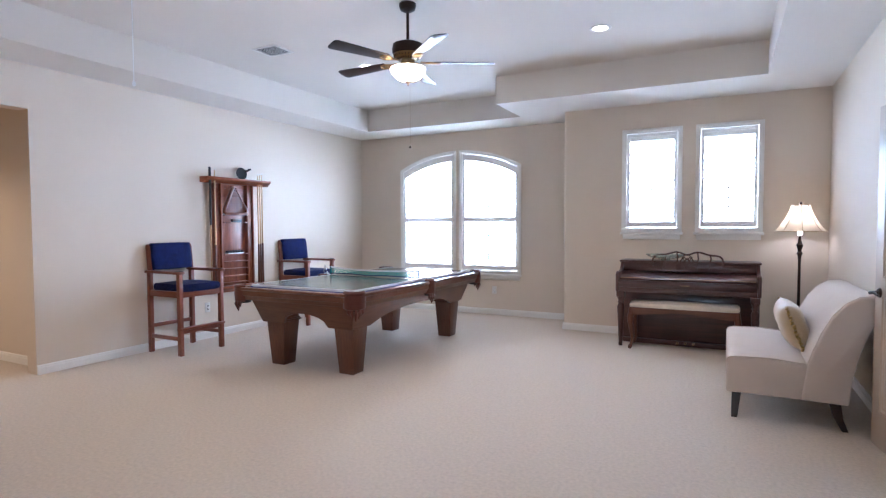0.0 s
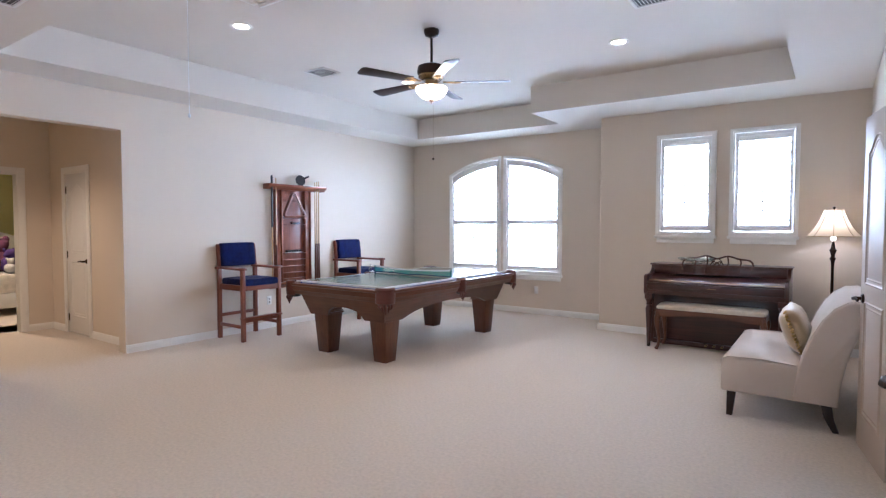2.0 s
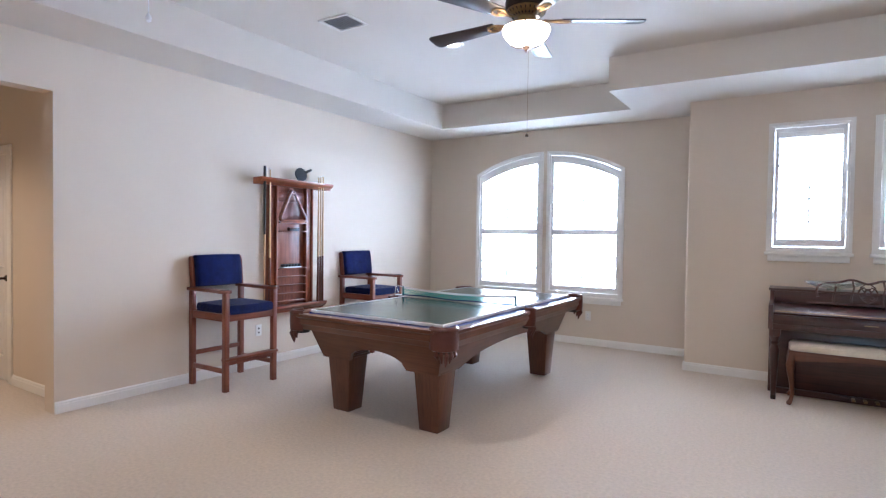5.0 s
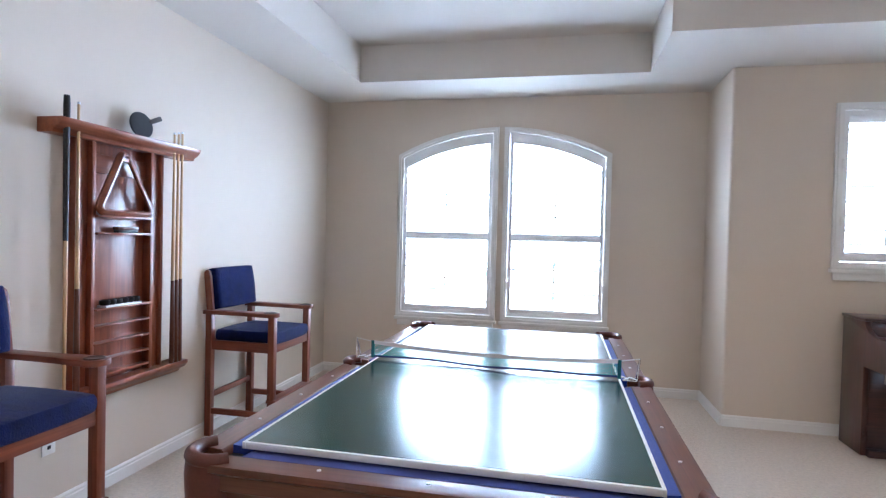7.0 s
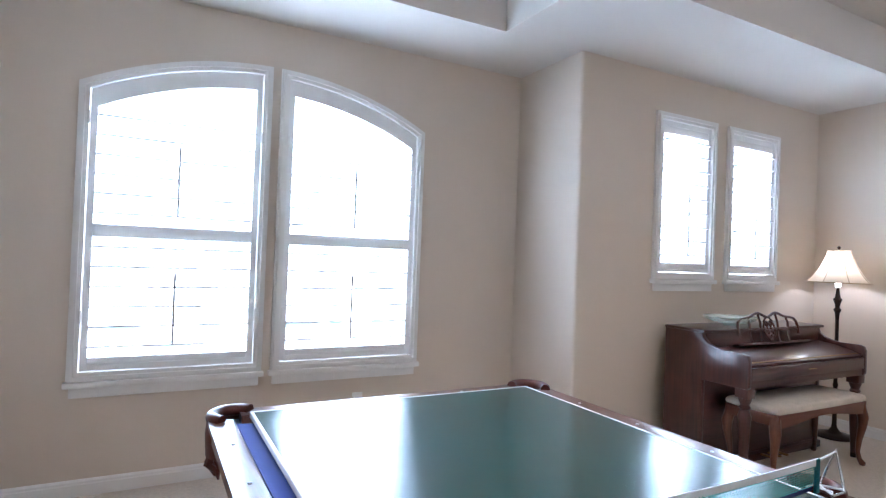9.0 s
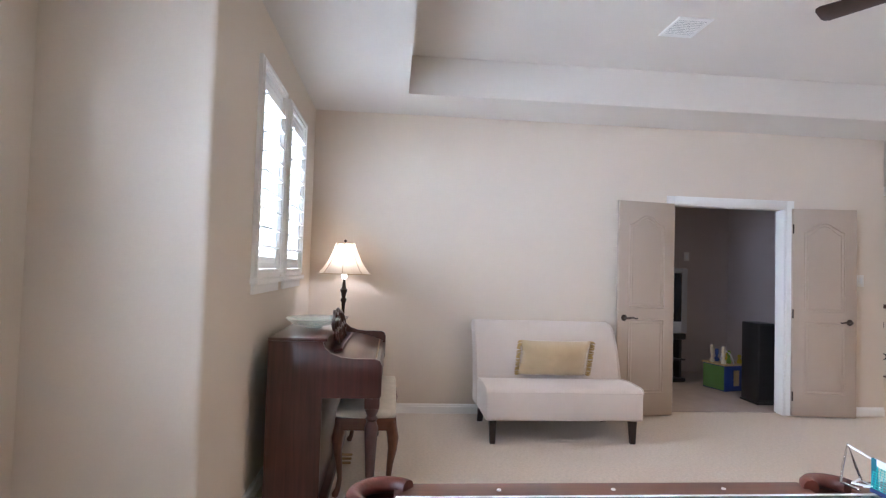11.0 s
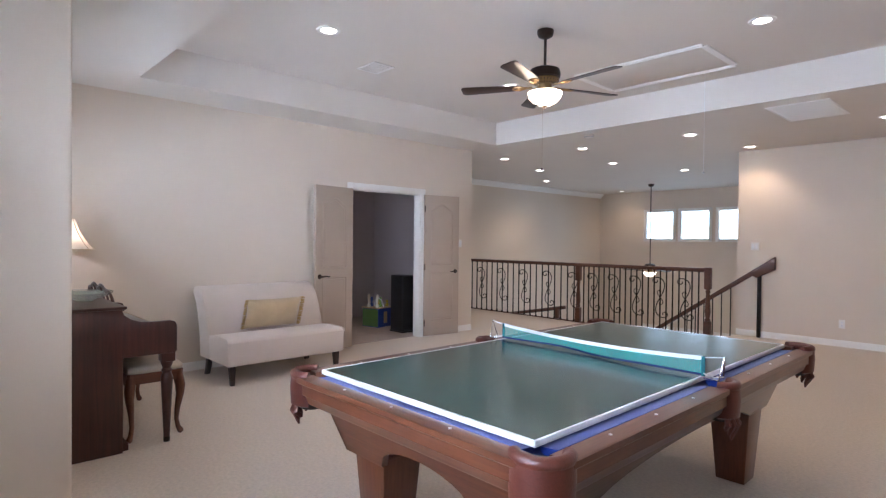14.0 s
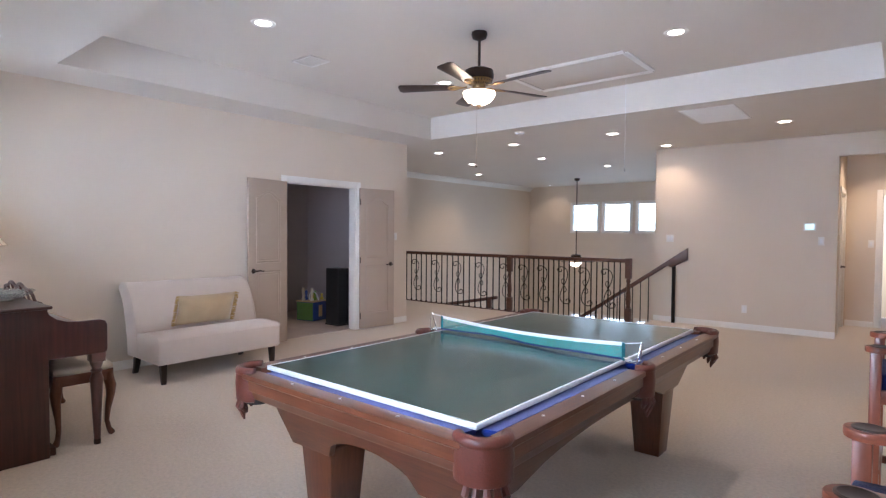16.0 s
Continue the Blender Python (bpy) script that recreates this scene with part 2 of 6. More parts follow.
def prism(bm, pts, axis, a, b, bev=0.0):
    """A polygon extruded along an axis from a to b. pts are the two other coordinates in xyz order."""
    i = "xyz".index(axis)

    def at(p, w):
        c = list(p)
        c.insert(i, w)
        return c
    lo = [bm.verts.new(at(p, a)) for p in pts]
    hi = [bm.verts.new(at(p, b)) for p in pts]
    n = len(pts)
    fs = [bm.faces.new(lo[::-1]), bm.faces.new(hi)]
    for k in range(n):
        fs.append(bm.faces.new((lo[k], lo[(k + 1) % n], hi[(k + 1) % n], hi[k])))
    bmesh.ops.recalc_face_normals(bm, faces=fs)
    if bev:
        es = [e for e in {e for f in fs for e in f.edges} if e.calc_face_angle(0) > 0.5]
        bmesh.ops.bevel(bm, geom=es, offset=bev, segments=2, profile=0.5, affect="EDGES")
    return bm


def lathe(bm, prof, cx=0.0, cy=0.0, seg=24, sx=1.0, sy=1.0):
    rings = []
    for r, z in prof:
        if r < 1e-5:
            rings.append([bm.verts.new((cx, cy, z))])
        else:
            rings.append([bm.verts.new((cx + r * sx * math.cos(2 * math.pi * k / seg), cy + r * sy * math.sin(2 * math.pi * k / seg), z)) for k in range(seg)])
    fs = []
    for p, q in zip(rings, rings[1:]):
        for k in range(seg):
            k2 = (k + 1) % seg
            if len(p) == 1 and len(q) == 1:
                continue
            if len(p) == 1:
                fs.append(bm.faces.new((p[0], q[k2], q[k])))
            elif len(q) == 1:
                fs.append(bm.faces.new((p[k], p[k2], q[0])))
            else:
                fs.append(bm.faces.new((p[k], p[k2], q[k2], q[k])))
    for ring in (rings[0], rings[-1]):
        if len(ring) > 2:
            fs.append(bm.faces.new(ring))
    bmesh.ops.recalc_face_normals(bm, faces=fs)
    return bm


def tube(bm, pts, r, seg=8, flat=1.0):
    """A round bar along points; r may be a number or one radius a point."""
    pts = [Vector(p) for p in pts]
    rs = r if isinstance(r, (list, tuple)) else [r] * len(pts)
    rings, side = [], None
    for i, p in enumerate(pts):
        d = (pts[min(i + 1, len(pts) - 1)] - pts[max(i - 1, 0)]).normalized()
        if side is None:
            side = d.orthogonal().normalized()
        side = (side - d * side.dot(d)).normalized()
        up = d.cross(side)
        rings.append([bm.verts.new(p + rs[i] * (math.cos(2 * math.pi * k / seg) * side + flat * math.sin(2 * math.pi * k / seg) * up)) for k in range(seg)])
    fs = []
    for a, b in zip(rings, rings[1:]):
        for k in range(seg):
            fs.append(bm.faces.new((a[k], a[(k + 1) % seg], b[(k + 1) % seg], b[k])))
    fs.append(bm.faces.new(rings[0]))
    fs.append(bm.faces.new(rings[-1]))
    bmesh.ops.recalc_face_normals(bm, faces=fs)
    return bm


def cushion(bm, x0, x1, y0, y1, z0, z1, puff=0.03, n=12, rim=0.5):
    """A soft slab: a gridded box whose faces bulge and whose edges are round."""
    cx, cy, cz = (x0 + x1) / 2, (y0 + y1) / 2, (z0 + z1) / 2
    hx, hy, hz = (x1 - x0) / 2, (y1 - y0) / 2, (z1 - z0) / 2
    r = bmesh.ops.create_cube(bm, size=2.0)
    bmesh.ops.subdivide_edges(bm, edges=list({e for v in r["verts"] for e in v.link_edges}), cuts=n, use_grid_fill=True)
    e = 0.14
    for v in bm.verts:
        u, w, t = v.co
        k = [u, w, t]
        length = max(abs(u), abs(w), abs(t))
        ball = Vector(k).normalized() * length
        soft = [a + (b - a) * e * max(0, (sum(q * q for q in k) - 1) / 2) for a, b in zip(k, ball)]
        bulge = (1 - u * u) * (1 - w * w)
        v.co = (cx + soft[0] * hx, cy + soft[1] * hy, cz + soft[2] * hz + (1 if t > 0 else -1) * puff * bulge * abs(t))
    return bm


def mesh_of(name, bm, material, smooth):
    me = bpy.data.meshes.new(name)
    bm.to_mesh(me)
    bm.free()
    me.materials.append(material)
    if smooth:
        me.shade_smooth()
        me.set_sharp_from_angle(angle=radians(smooth if smooth is not True else 38))
    return me


def part(name, bm, material, parent, label="", smooth=38):
    ob = new(name, mesh_of(name, bm, material, smooth))
    ob.parent = parent
    if label:
        ob["label"] = label
    return ob


def thing(name, m, label, category, group=""):
    ob = new(name)
    ob.empty_display_size = 0.1
    ob.matrix_world = m
    return tagged(ob, label, category, group)


def solid(name, bm, material, label, category, group="", kind="", smooth=38):
    return tagged(new(name, mesh_of(name, bm, material, smooth)), label, category, group, kind)


def structure(name, bm, material, label, category, smooth=38):
    return solid(name, bm, material, label, category, "", "structure", smooth)


def B():
    return bmesh.new()


def pieces(bm, axis, at0, at1, a0, a1, z0, z1, holes):
    """A wall along x or y with rectangular holes (a, b, low, high), cut into solid blocks."""
    def put(p, q, lo, hi):
        if q - p > 1e-4 and hi - lo > 1e-4:
            if axis == "x":
                box(bm, p, q, at0, at1, lo, hi)
            else:
                box(bm, at0, at1, p, q, lo, hi)
    cur = a0
    for p, q, lo, hi in sorted(holes):
        put(cur, p, z0, z1)
        put(p, q, z0, lo)
        put(p, q, hi, z1)
        cur = q
    put(cur, a1, z0, z1)
    return bm


# ---- the setting ----
XW, XE, YN, YR, XR = -5.53, 0.925, 8.05, 7.35, -1.88
ZS, ZT = 2.77, 3.09
XS, YSOUTH, YRAIL = -1.96, -1.15, -0.33
XG, YG, ZL = 3.55, -6.40, -2.90
TH = 0.15
AX0, AX1, AZ0, AZS, AZT = -4.75, -2.70, 0.61, 2.222, 2.485
AMID = (AX0 + AX1) / 2


def arch_z(x, inset=0.0):
    """The height of the segmental arch over the double window."""
    half = (AX1 - AX0) / 2
    rise = AZT - AZS
    rad = (half * half + rise * rise) / (2 * rise)
    return AZT - rad + math.sqrt(max(0, (rad - inset) ** 2 - (x - AMID) ** 2))


# floor: upper level slab in two rectangles, with the stairwell left open
bm = B()
box(bm, XW - 3.0, XS, YSOUTH - 3.0, YN + TH, -0.25, 0)
box(bm, XS, XG + TH, YRAIL - 0.06, YN + TH, -0.25, 0)
structure("floor", bm, CARPET, "light beige cut-pile carpet over the whole upper floor", "carpet", 0)

# ceiling with its raised tray
bm = B()
ZC = 3.30
for x0, x1, y0, y1 in ((XW - 3.0, -4.93, YG - TH, YN + TH), (-4.93, -2.478, 7.385, YN + TH), (-4.93, -2.478, YG - TH, 1.835),
                       (-2.478, 0.302, 6.51, YN + TH), (-2.478, 0.302, YG - TH, 1.835), (0.302, XG + TH, YG - TH, YN + TH)):
    box(bm, x0, x1, y0, y1, ZS, ZC)
box(bm, -4.93, 0.302, 1.835, 7.385, ZT, ZC)
structure("ceiling", bm, CEIL, "beige textured ceiling with a raised notched tray", "ceiling", 0)

# north wall with the arched double window
bm = B()
pieces(bm, "x", YN, YN + TH, XW - TH, XR, 0, ZS, [(AX0 + 0.05, AX1 - 0.05, AZ0 + 0.03, AZT)])
n = 28
for k in range(n):
    xa, xb = AX0 + 0.05 + (AX1 - AX0 - 0.1) * k / n, AX0 + 0.05 + (AX1 - AX0 - 0.1) * (k + 1) / n
    prism(bm, [(xa, arch_z(xa, 0.05)), (xb, arch_z(xb, 0.05)), (xb, AZT), (xa, AZT)], "y", YN, YN + TH)
box(bm, AMID - 0.040, AMID + 0.040, YN - 0.003, YN + TH + 0.003, AZ0 + 0.004, AZT + 0.006)
structure("wall_north", bm, WALL, "beige painted wall around the arched double window", "wall", 0)
# the return wall, with a bullnose corner
bm = B()
r = 0.022
pts = [(XR, YN + TH), (XR, YR + r)] + [(XR + r - r * math.cos(a), YR + r - r * math.sin(a)) for a in (0.4, 0.8, 1.2)] + [(XR + r, YR), (XR + TH, YR), (XR + TH, YN + TH)]
prism(bm, pts, "z", 0, ZS)
structure("wall_return", bm, WALL, "beige painted return wall with a rounded corner", "wall")
bm = B()
WINS = [(-1.170, -0.497), (-0.358, 0.322)]
WZ0, WZ1 = 1.250, 2.478
pieces(bm, "x", YR, YR + TH, XR + TH, XE + TH, 0, ZS, [(a + 0.05, b - 0.05, WZ0 + 0.03, WZ1 - 0.05) for a, b in WINS])
structure("wall_piano", bm, WALL, "beige painted wall with two small high windows", "wall", 0)
# east wall with the double doorway, ending in a free edge
DY0, DY1, DZ = 2.73, 3.89, 2.035
EY = 1.685
bm = B()
pieces(bm, "y", XE, XE + 0.13, EY, YR, 0, ZS, [(DY0, DY1, 0, DZ)])
structure("wall_east", bm, WALL, "beige painted wall with a double doorway", "wall", 0)
# west wall with the hall opening
OY0, OY1, OZ = 1.955, 3.055, 2.38
bm = B()
pieces(bm, "y", XW - TH, XW, YSOUTH - TH, YN, 0, ZS, [(OY0, OY1, 0, OZ)])
structure("wall_west", bm, WALL, "beige painted wall with a cased-less hall opening", "wall", 0)
# south wall with the hall opening
SX0, SX1, SZ = -5.45, -4.395, 2.475
bm = B()
pieces(bm, "x", YSOUTH - TH, YSOUTH, XW, XS, 0, ZS, [(SX0, SX1, 0, SZ)])
structure("wall_south", bm, WALL, "beige painted wall beside the stair head", "wall", 0)

# passage and the tall space over the stairs
bm = B()
box(bm, XE + 0.13, XG, EY, EY + TH, 0, ZS)
structure("wall_passage", bm, WALL, "beige painted passage wall", "wall", 0)
bm = B()
box(bm, XG, XG + TH, YG - TH, EY + TH, ZL, ZS)
structure("wall_stair_east", bm, WALL, "tan painted two-storey wall under crown moulding", "wall", 0)
GWINS = [(1.386, 2.165), (0.473, 1.224), (-0.46, 0.293)]
GZ0, GZ1 = 1.475, 2.235
LZ0, LZ1 = -2.45, -0.86
bm = B()
pieces(bm, "x", YG - TH, YG, XS - TH, XG, -0.5, ZS, [(a, b, GZ0, GZ1) for a, b in GWINS])
pieces(bm, "x", YG - TH, YG, XS - TH, XG, ZL, -0.5, [(a, b, LZ0, LZ1) for a, b in GWINS])
structure("wall_stair_south", bm, WALL, "tan painted two-storey wall with a row of high windows", "wall", 0)
bm = B()
box(bm, XS - TH, XS, YG, YSOUTH - TH, ZL, ZS)
structure("wall_stair_west", bm, WALL, "tan painted two-storey wall", "wall", 0)
bm = B()
box(bm, XS, XG, YRAIL - 0.06, YRAIL + 0.04, ZL, -0.25)
box(bm, XS - 0.1, XS, YSOUTH, YRAIL - 0.06, ZL, -0.25)
structure("wall_under_landing", bm, WALL, "painted wall below the landing edge", "wall", 0)
bm = B()
box(bm, XS - TH, XG + TH, YG - TH, YRAIL + 0.1, ZL - 0.2, ZL)
structure("floor_lower", bm, STONEFLOOR, "pale tiled floor of the storey below", "floor", 0)

# media room
bm = B()
box(bm, 3.2, 3.35, EY + TH, 6.2, 0, ZS)
box(bm, XE + 0.13, 3.2, 6.05, 6.2, 0, ZS)
box(bm, XE + 0.13, 3.2, EY + TH + 0.002, EY + TH + 0.05, 0, ZS)
structure("wall_media", bm, GREYWALL, "dim grey-brown media room walls", "wall", 0)
bm = B()
box(bm, XE + 0.10, 3.2, EY + TH + 0.05, 6.05, 0.002, 0.008)
structure("floor_media", bm, MEDIACARPET, "grey-brown media room carpet", "carpet", 0)

# west hall and the bedroom beyond it
HX, HY = -7.85, 3.22
bm = B()
pieces(bm, "x", HY, HY + TH, HX, XW - TH, 0, ZS, [(-7.39, -6.77, 0, 2.03)])
structure("wall_hall_north", bm, WALL, "beige hall wall with a closet door", "wall", 0)
bm = B()
pieces(bm, "y", HX - TH, HX, -1.0, HY + TH, 0, ZS, [(2.00, 2.86, 0, 2.03)])
structure("wall_hall_back", bm, WALL, "beige hall wall with the bedroom doorway", "wall", 0)
bm = B()
box(bm, HX, XW - TH, 0.55, 0.70, 0, ZS)
structure("wall_hall_south", bm, WALL, "beige hall wall", "wall", 0)
bm = B()
box(bm, -11.6, -11.45, 0.0, 5.0, 0, ZS)
box(bm, -11.45, HX - TH, 4.85, 5.0, 0, ZS)
box(bm, -11.45, HX - TH, 0.0, 0.15, 0, ZS)
structure("wall_bedroom", bm, YELLOW, "yellow-green bedroom walls", "wall", 0)
bm = B()
box(bm, -11.6, HX - TH, 0.0, 5.0, -0.2, 0)
structure("floor_bedroom", bm, CARPET, "beige bedroom carpet", "carpet", 0)
bm = B()
box(bm, -11.6, XW - 3.0, 0.0, 5.0, ZS, ZS + 0.1)
structure("ceiling_bedroom", bm, CEIL, "beige bedroom ceiling", "ceiling", 0)
# south hall
bm = B()
pieces(bm, "x", -2.85, -2.70, XW - 0.9, SX1 + 0.15, 0, ZS, [(-5.60, -4.83, 0, 2.03)])
structure("wall_back_hall", bm, WALL, "beige back hall wall with a doorway", "wall", 0)
bm = B()
pieces(bm, "y", SX1 + 0.02, SX1 + 0.15, -2.70, YSOUTH - TH, 0, ZS, [(-2.45, -1.72, 0, 2.03)])
box(bm, XW - 0.9, XW - 0.75, -2.70, YSOUTH - TH, 0, ZS)
box(bm, XW - 0.75, XW - TH, YSOUTH - TH, YSOUTH, 0, ZS)
structure("wall_back_hall_side", bm, WALL, "beige back hall side walls", "wall", 0)


def skirting(bm, axis, at, side, a, b, h=0.088, t=0.016):
    """A moulded baseboard against a wall at `at`; side is the way that it faces."""
    prof = [(0, 0), (t, 0), (t, h * 0.70), (t * 0.72, h * 0.76), (t * 0.72, h * 0.88), (t * 0.3, h), (0, h)]
    pts = [(at + side * p, z) for p, z in prof]
    prism(bm, pts, "y" if axis == "y" else "x", a, b)


bm = B()
skirting(bm, "x", YN, -1, XW, XR)
skirting(bm, "y", XR, -1, YR, YN)
skirting(bm, "x", YR, -1, XR, XE)
skirting(bm, "y", XE, -1, DY1 + 0.08, YR)
skirting(bm, "y", XE, -1, EY, DY0 - 0.08)
skirting(bm, "x", EY, -1, XE, XG)
skirting(bm, "y", XW, 1, OY1, YN)
skirting(bm, "y", XW, 1, YSOUTH, OY0)
skirting(bm, "x", YSOUTH, 1, SX1, XS)
skirting(bm, "x", HY, -1, HX, -7.465)
skirting(bm, "x", HY, -1, -6.695, XW - TH)
skirting(bm, "y", HX, 1, 2.935, HY)
skirting(bm, "y", XG, -1, YRAIL, EY)
skirting(bm, "x", -2.70, 1, -4.75, SX1)
structure("baseboard", bm, TRIM, "white moulded baseboard", "baseboard", 20)

# crown moulding in the tall space
bm = B()
prof = [(0, 0), (0.02, 0.0), (0.03, 0.03), (0.07, 0.07), (0.10, 0.09), (0.10, 0.12), (0, 0.12)]
prism(bm, [(XG - p, ZS - 0.12 + z) for p, z in prof], "y", YG, EY)
structure("trim", bm, TRIM, "white crown moulding along the tall wall", "moulding", 20)


# ---- windows with plantation shutters ----
def louvre_blades(parent, x0, x1, z0, z1, y, tilt=-6.0, pitch=0.104):
    """Wide open shutter blades between two stiles."""
    n = max(1, int((z1 - z0) / pitch))
    step = (z1 - z0) / n
    me = None
    for k in range(n):
        if me is None:
            b = B()
            w, t = 0.048, 0.0055
            prism(b, [(-w, -0.0048), (-w, 0.0048), (-w * 0.6, t * 0.9), (0, t), (w * 0.6, t * 0.9), (w, 0.0048), (w, -0.0048), (w * 0.6, -t * 0.9), (0, -t), (-w * 0.6, -t * 0.9)], "x", x0, x1)
            me = mesh_of("louvre", b, SHUTTER, 25)
        ob = new("louvre", me)
        ob.parent = parent
        ob.matrix_basis = pose(0, y, z0 + step * (k + 0.5), tilt)


def window_unit(name, x0, x1, z0, z1, y, label, mid=None, curve=None):
    """One shuttered window: trim frame, sill with apron, shutter stiles and rails, blades, tilt rod, pane."""
    w = thing(name, Matrix(), label, "window")
    w["kind"] = "structure"
    top = curve or (lambda x, inset: z1 - inset)
    ft, dep = 0.052, 0.022

    def ring(b, i0, i1, ya, yb, n=14, head=0.0):
        """A frame between two insets, following the curved top."""
        def outline(i, drop=0.0):
            lo, hi = x0 + i, x1 - i
            xs = [lo + (hi - lo) * k / n for k in range(n + 1)]
            return [(lo, z0 + i)] + [(x, top(x, i + drop)) for x in xs] + [(hi, z0 + i)]
        a, c = outline(i0), outline(i1, head)
        m = len(a)
        vs = [[b.verts.new((p[0], yy, p[1])) for p in pl] for pl in (a, c) for yy in (ya, yb)]
        of, ob_, inf, inb = vs
        fs = []
        for k in range(m):
            j = (k + 1) % m
            for p, q in ((of, inf), (inf, inb), (inb, ob_), (ob_, of)):
                fs.append(b.faces.new((p[k], p[j], q[j], q[k])))
        bmesh.ops.recalc_face_normals(b, faces=fs)
    b = B()
    ring(b, 0.0, ft, y - dep, y + 0.03)
    ring(b, 0.014, ft - 0.02, y - dep - 0.010, y - dep + 0.002)
    part("window_frame", b, TRIM, w)
    b = B()
    box(b, x0 - 0.012, x1 + 0.012, y - 0.045, y + 0.02, z0 - 0.028, z0 + 0.004, 0.006)
    part("window_sill", b, TRIM, w)
    b = B()
    box(b, x0 + 0.015, x1 - 0.015, y - 0.016, y + 0.001, z0 - 0.085, z0 - 0.028, 0.004)
    part("sill_apron", b, TRIM, w)
    # shutter panel
    i0, i1 = ft + 0.004, ft + 0.038
    b = B()
    ring(b, i0, i1, y - 0.004, y + 0.026, head=0.062 if curve else 0.0)
    part("shutter_frame", b, SHUTTER, w)
    lo, hi = x0 + i1, x1 - i1
    b = B()
    box(b, lo, hi, y - 0.002, y + 0.024, z0 + i1, z0 + i1 + 0.036, 0.003)
    part("shutter_bottom_rail", b, SHUTTER, w)
    zlo = z0 + i1 + 0.038
    ztop = min(top(lo, i1 + 0.062), top(hi, i1 + 0.062)) if curve else z1 - i1
    if not curve:
        b = B()
        box(b, lo, hi, y - 0.002, y + 0.024, ztop - 0.055, ztop, 0.003)
        part("shutter_top_rail", b, SHUTTER, w)
        ztop -= 0.055
    spans = [(zlo, ztop)]
    if mid:
        b = B()
        box(b, lo, hi, y - 0.002, y + 0.024, mid - 0.038, mid + 0.034, 0.003)
        part("shutter_mid_rail", b, SHUTTER, w)
        spans = [(zlo, mid - 0.040), (mid + 0.036, ztop)]
    for za, zb in spans:
        louvre_blades(w, lo + 0.001, hi - 0.001, za, zb, y + 0.011)
        b = B()
        box(b, (lo + hi) / 2 - 0.007, (lo + hi) / 2 + 0.007, y - 0.047, y - 0.036, za + 0.06, za + (zb - za) * (0.72 if mid else 0.55), 0.002)
        part("tilt_rod", b, SHUTTER, w)
    for zz in (z0 + 0.35, z1 - 0.45):
        for xx in (x0 + ft, x1 - ft):
            b = B()
            box(b, xx - 0.008, xx + 0.008, y - 0.028, y - 0.018, zz - 0.035, zz + 0.035, 0.002)
            part("shutter_hinge", b, PLASTIC, w)
    b = B()
    box(b, x0 + 0.05, x1 - 0.05, y + 0.125, y + 0.131, z0 + 0.03, (z1 if not curve else max(top(x0 + 0.06, 0.05), top(x1 - 0.06, 0.05))) - 0.0)
    p = part("pane", b, GLASS, w, smooth=0)
    p.visible_shadow = False
    return w


window_unit("window_1", AX0, AMID - 0.026, AZ0, AZT, YN, "white half-arch window with open plantation shutters", 1.43, arch_z)
window_unit("window_2", AMID + 0.026, AX1, AZ0, AZT, YN, "white half-arch window with open plantation shutters", 1.43, arch_z)
for k, (a, c) in enumerate(WINS):
    window_unit("window_%d" % (k + 3), a, c, WZ0, WZ1, YR, "white shuttered high window over the piano", None)
# what is outside, overexposed
for nm, x0, x1, y, z0, z1 in (("backdrop_arch", AX0 - 1.2, AX1 + 0.45, YN + 0.42, AZ0 - 0.35, AZT + 2.2),
                              ("backdrop_high", -1.60, 0.85, YR + 0.42, WZ0 - 0.35, WZ1 + 2.2)):
    b = B()
    vs = [b.verts.new(p) for p in ((x0, y, z0), (x0, y, z1), (x1, y, z1), (x1, y, z0))]
    b.faces.new(vs[::-1])
    structure(nm, b, OUTSIDE, "overexposed daylight outside the window", "backdrop", 0)
for nm, z0, z1 in (("backdrop_stair", GZ0 - 0.4, GZ1 + 0.4), ("backdrop_stair_low", LZ0 - 0.4, LZ1 + 0.4)):
    b = B()
    vs = [b.verts.new(p) for p in ((-0.8, YG - 0.5, z0), (-0.8, YG - 0.5, z1), (2.6, YG - 0.5, z1), (2.6, YG - 0.5, z0))]
    b.faces.new(vs)
    structure(nm, b, OUTSIDE_STAIR, "overexposed daylight outside the stair windows", "backdrop", 0)
n_win = 5
for za, zb, lab in ((GZ0, GZ1, "small white high window over the stair hall"), (LZ0, LZ1, "tall white window of the lower stair hall")):
    for a, c in GWINS:
        w = thing("window_%d" % n_win, Matrix(), lab, "window")
        w["kind"] = "structure"
        n_win += 1
        b = B()
        for q in ((a - 0.05, a + 0.03), (c - 0.03, c + 0.05)):
            box(b, q[0], q[1], YG - 0.10, YG + 0.015, za - 0.05, zb + 0.05, 0.004)
        for q in ((za - 0.05, za + 0.03), (zb - 0.03, zb + 0.05)):
            box(b, a + 0.03, c - 0.03, YG - 0.10, YG + 0.013, q[0], q[1], 0.004)
        part("window_frame", b, TRIM, w)
        b = B()
        box(b, a, c, YG - 0.11, YG - 0.104, za, zb)
        p = part("pane", b, GLASS, w, smooth=0)
        p.visible_shadow = False


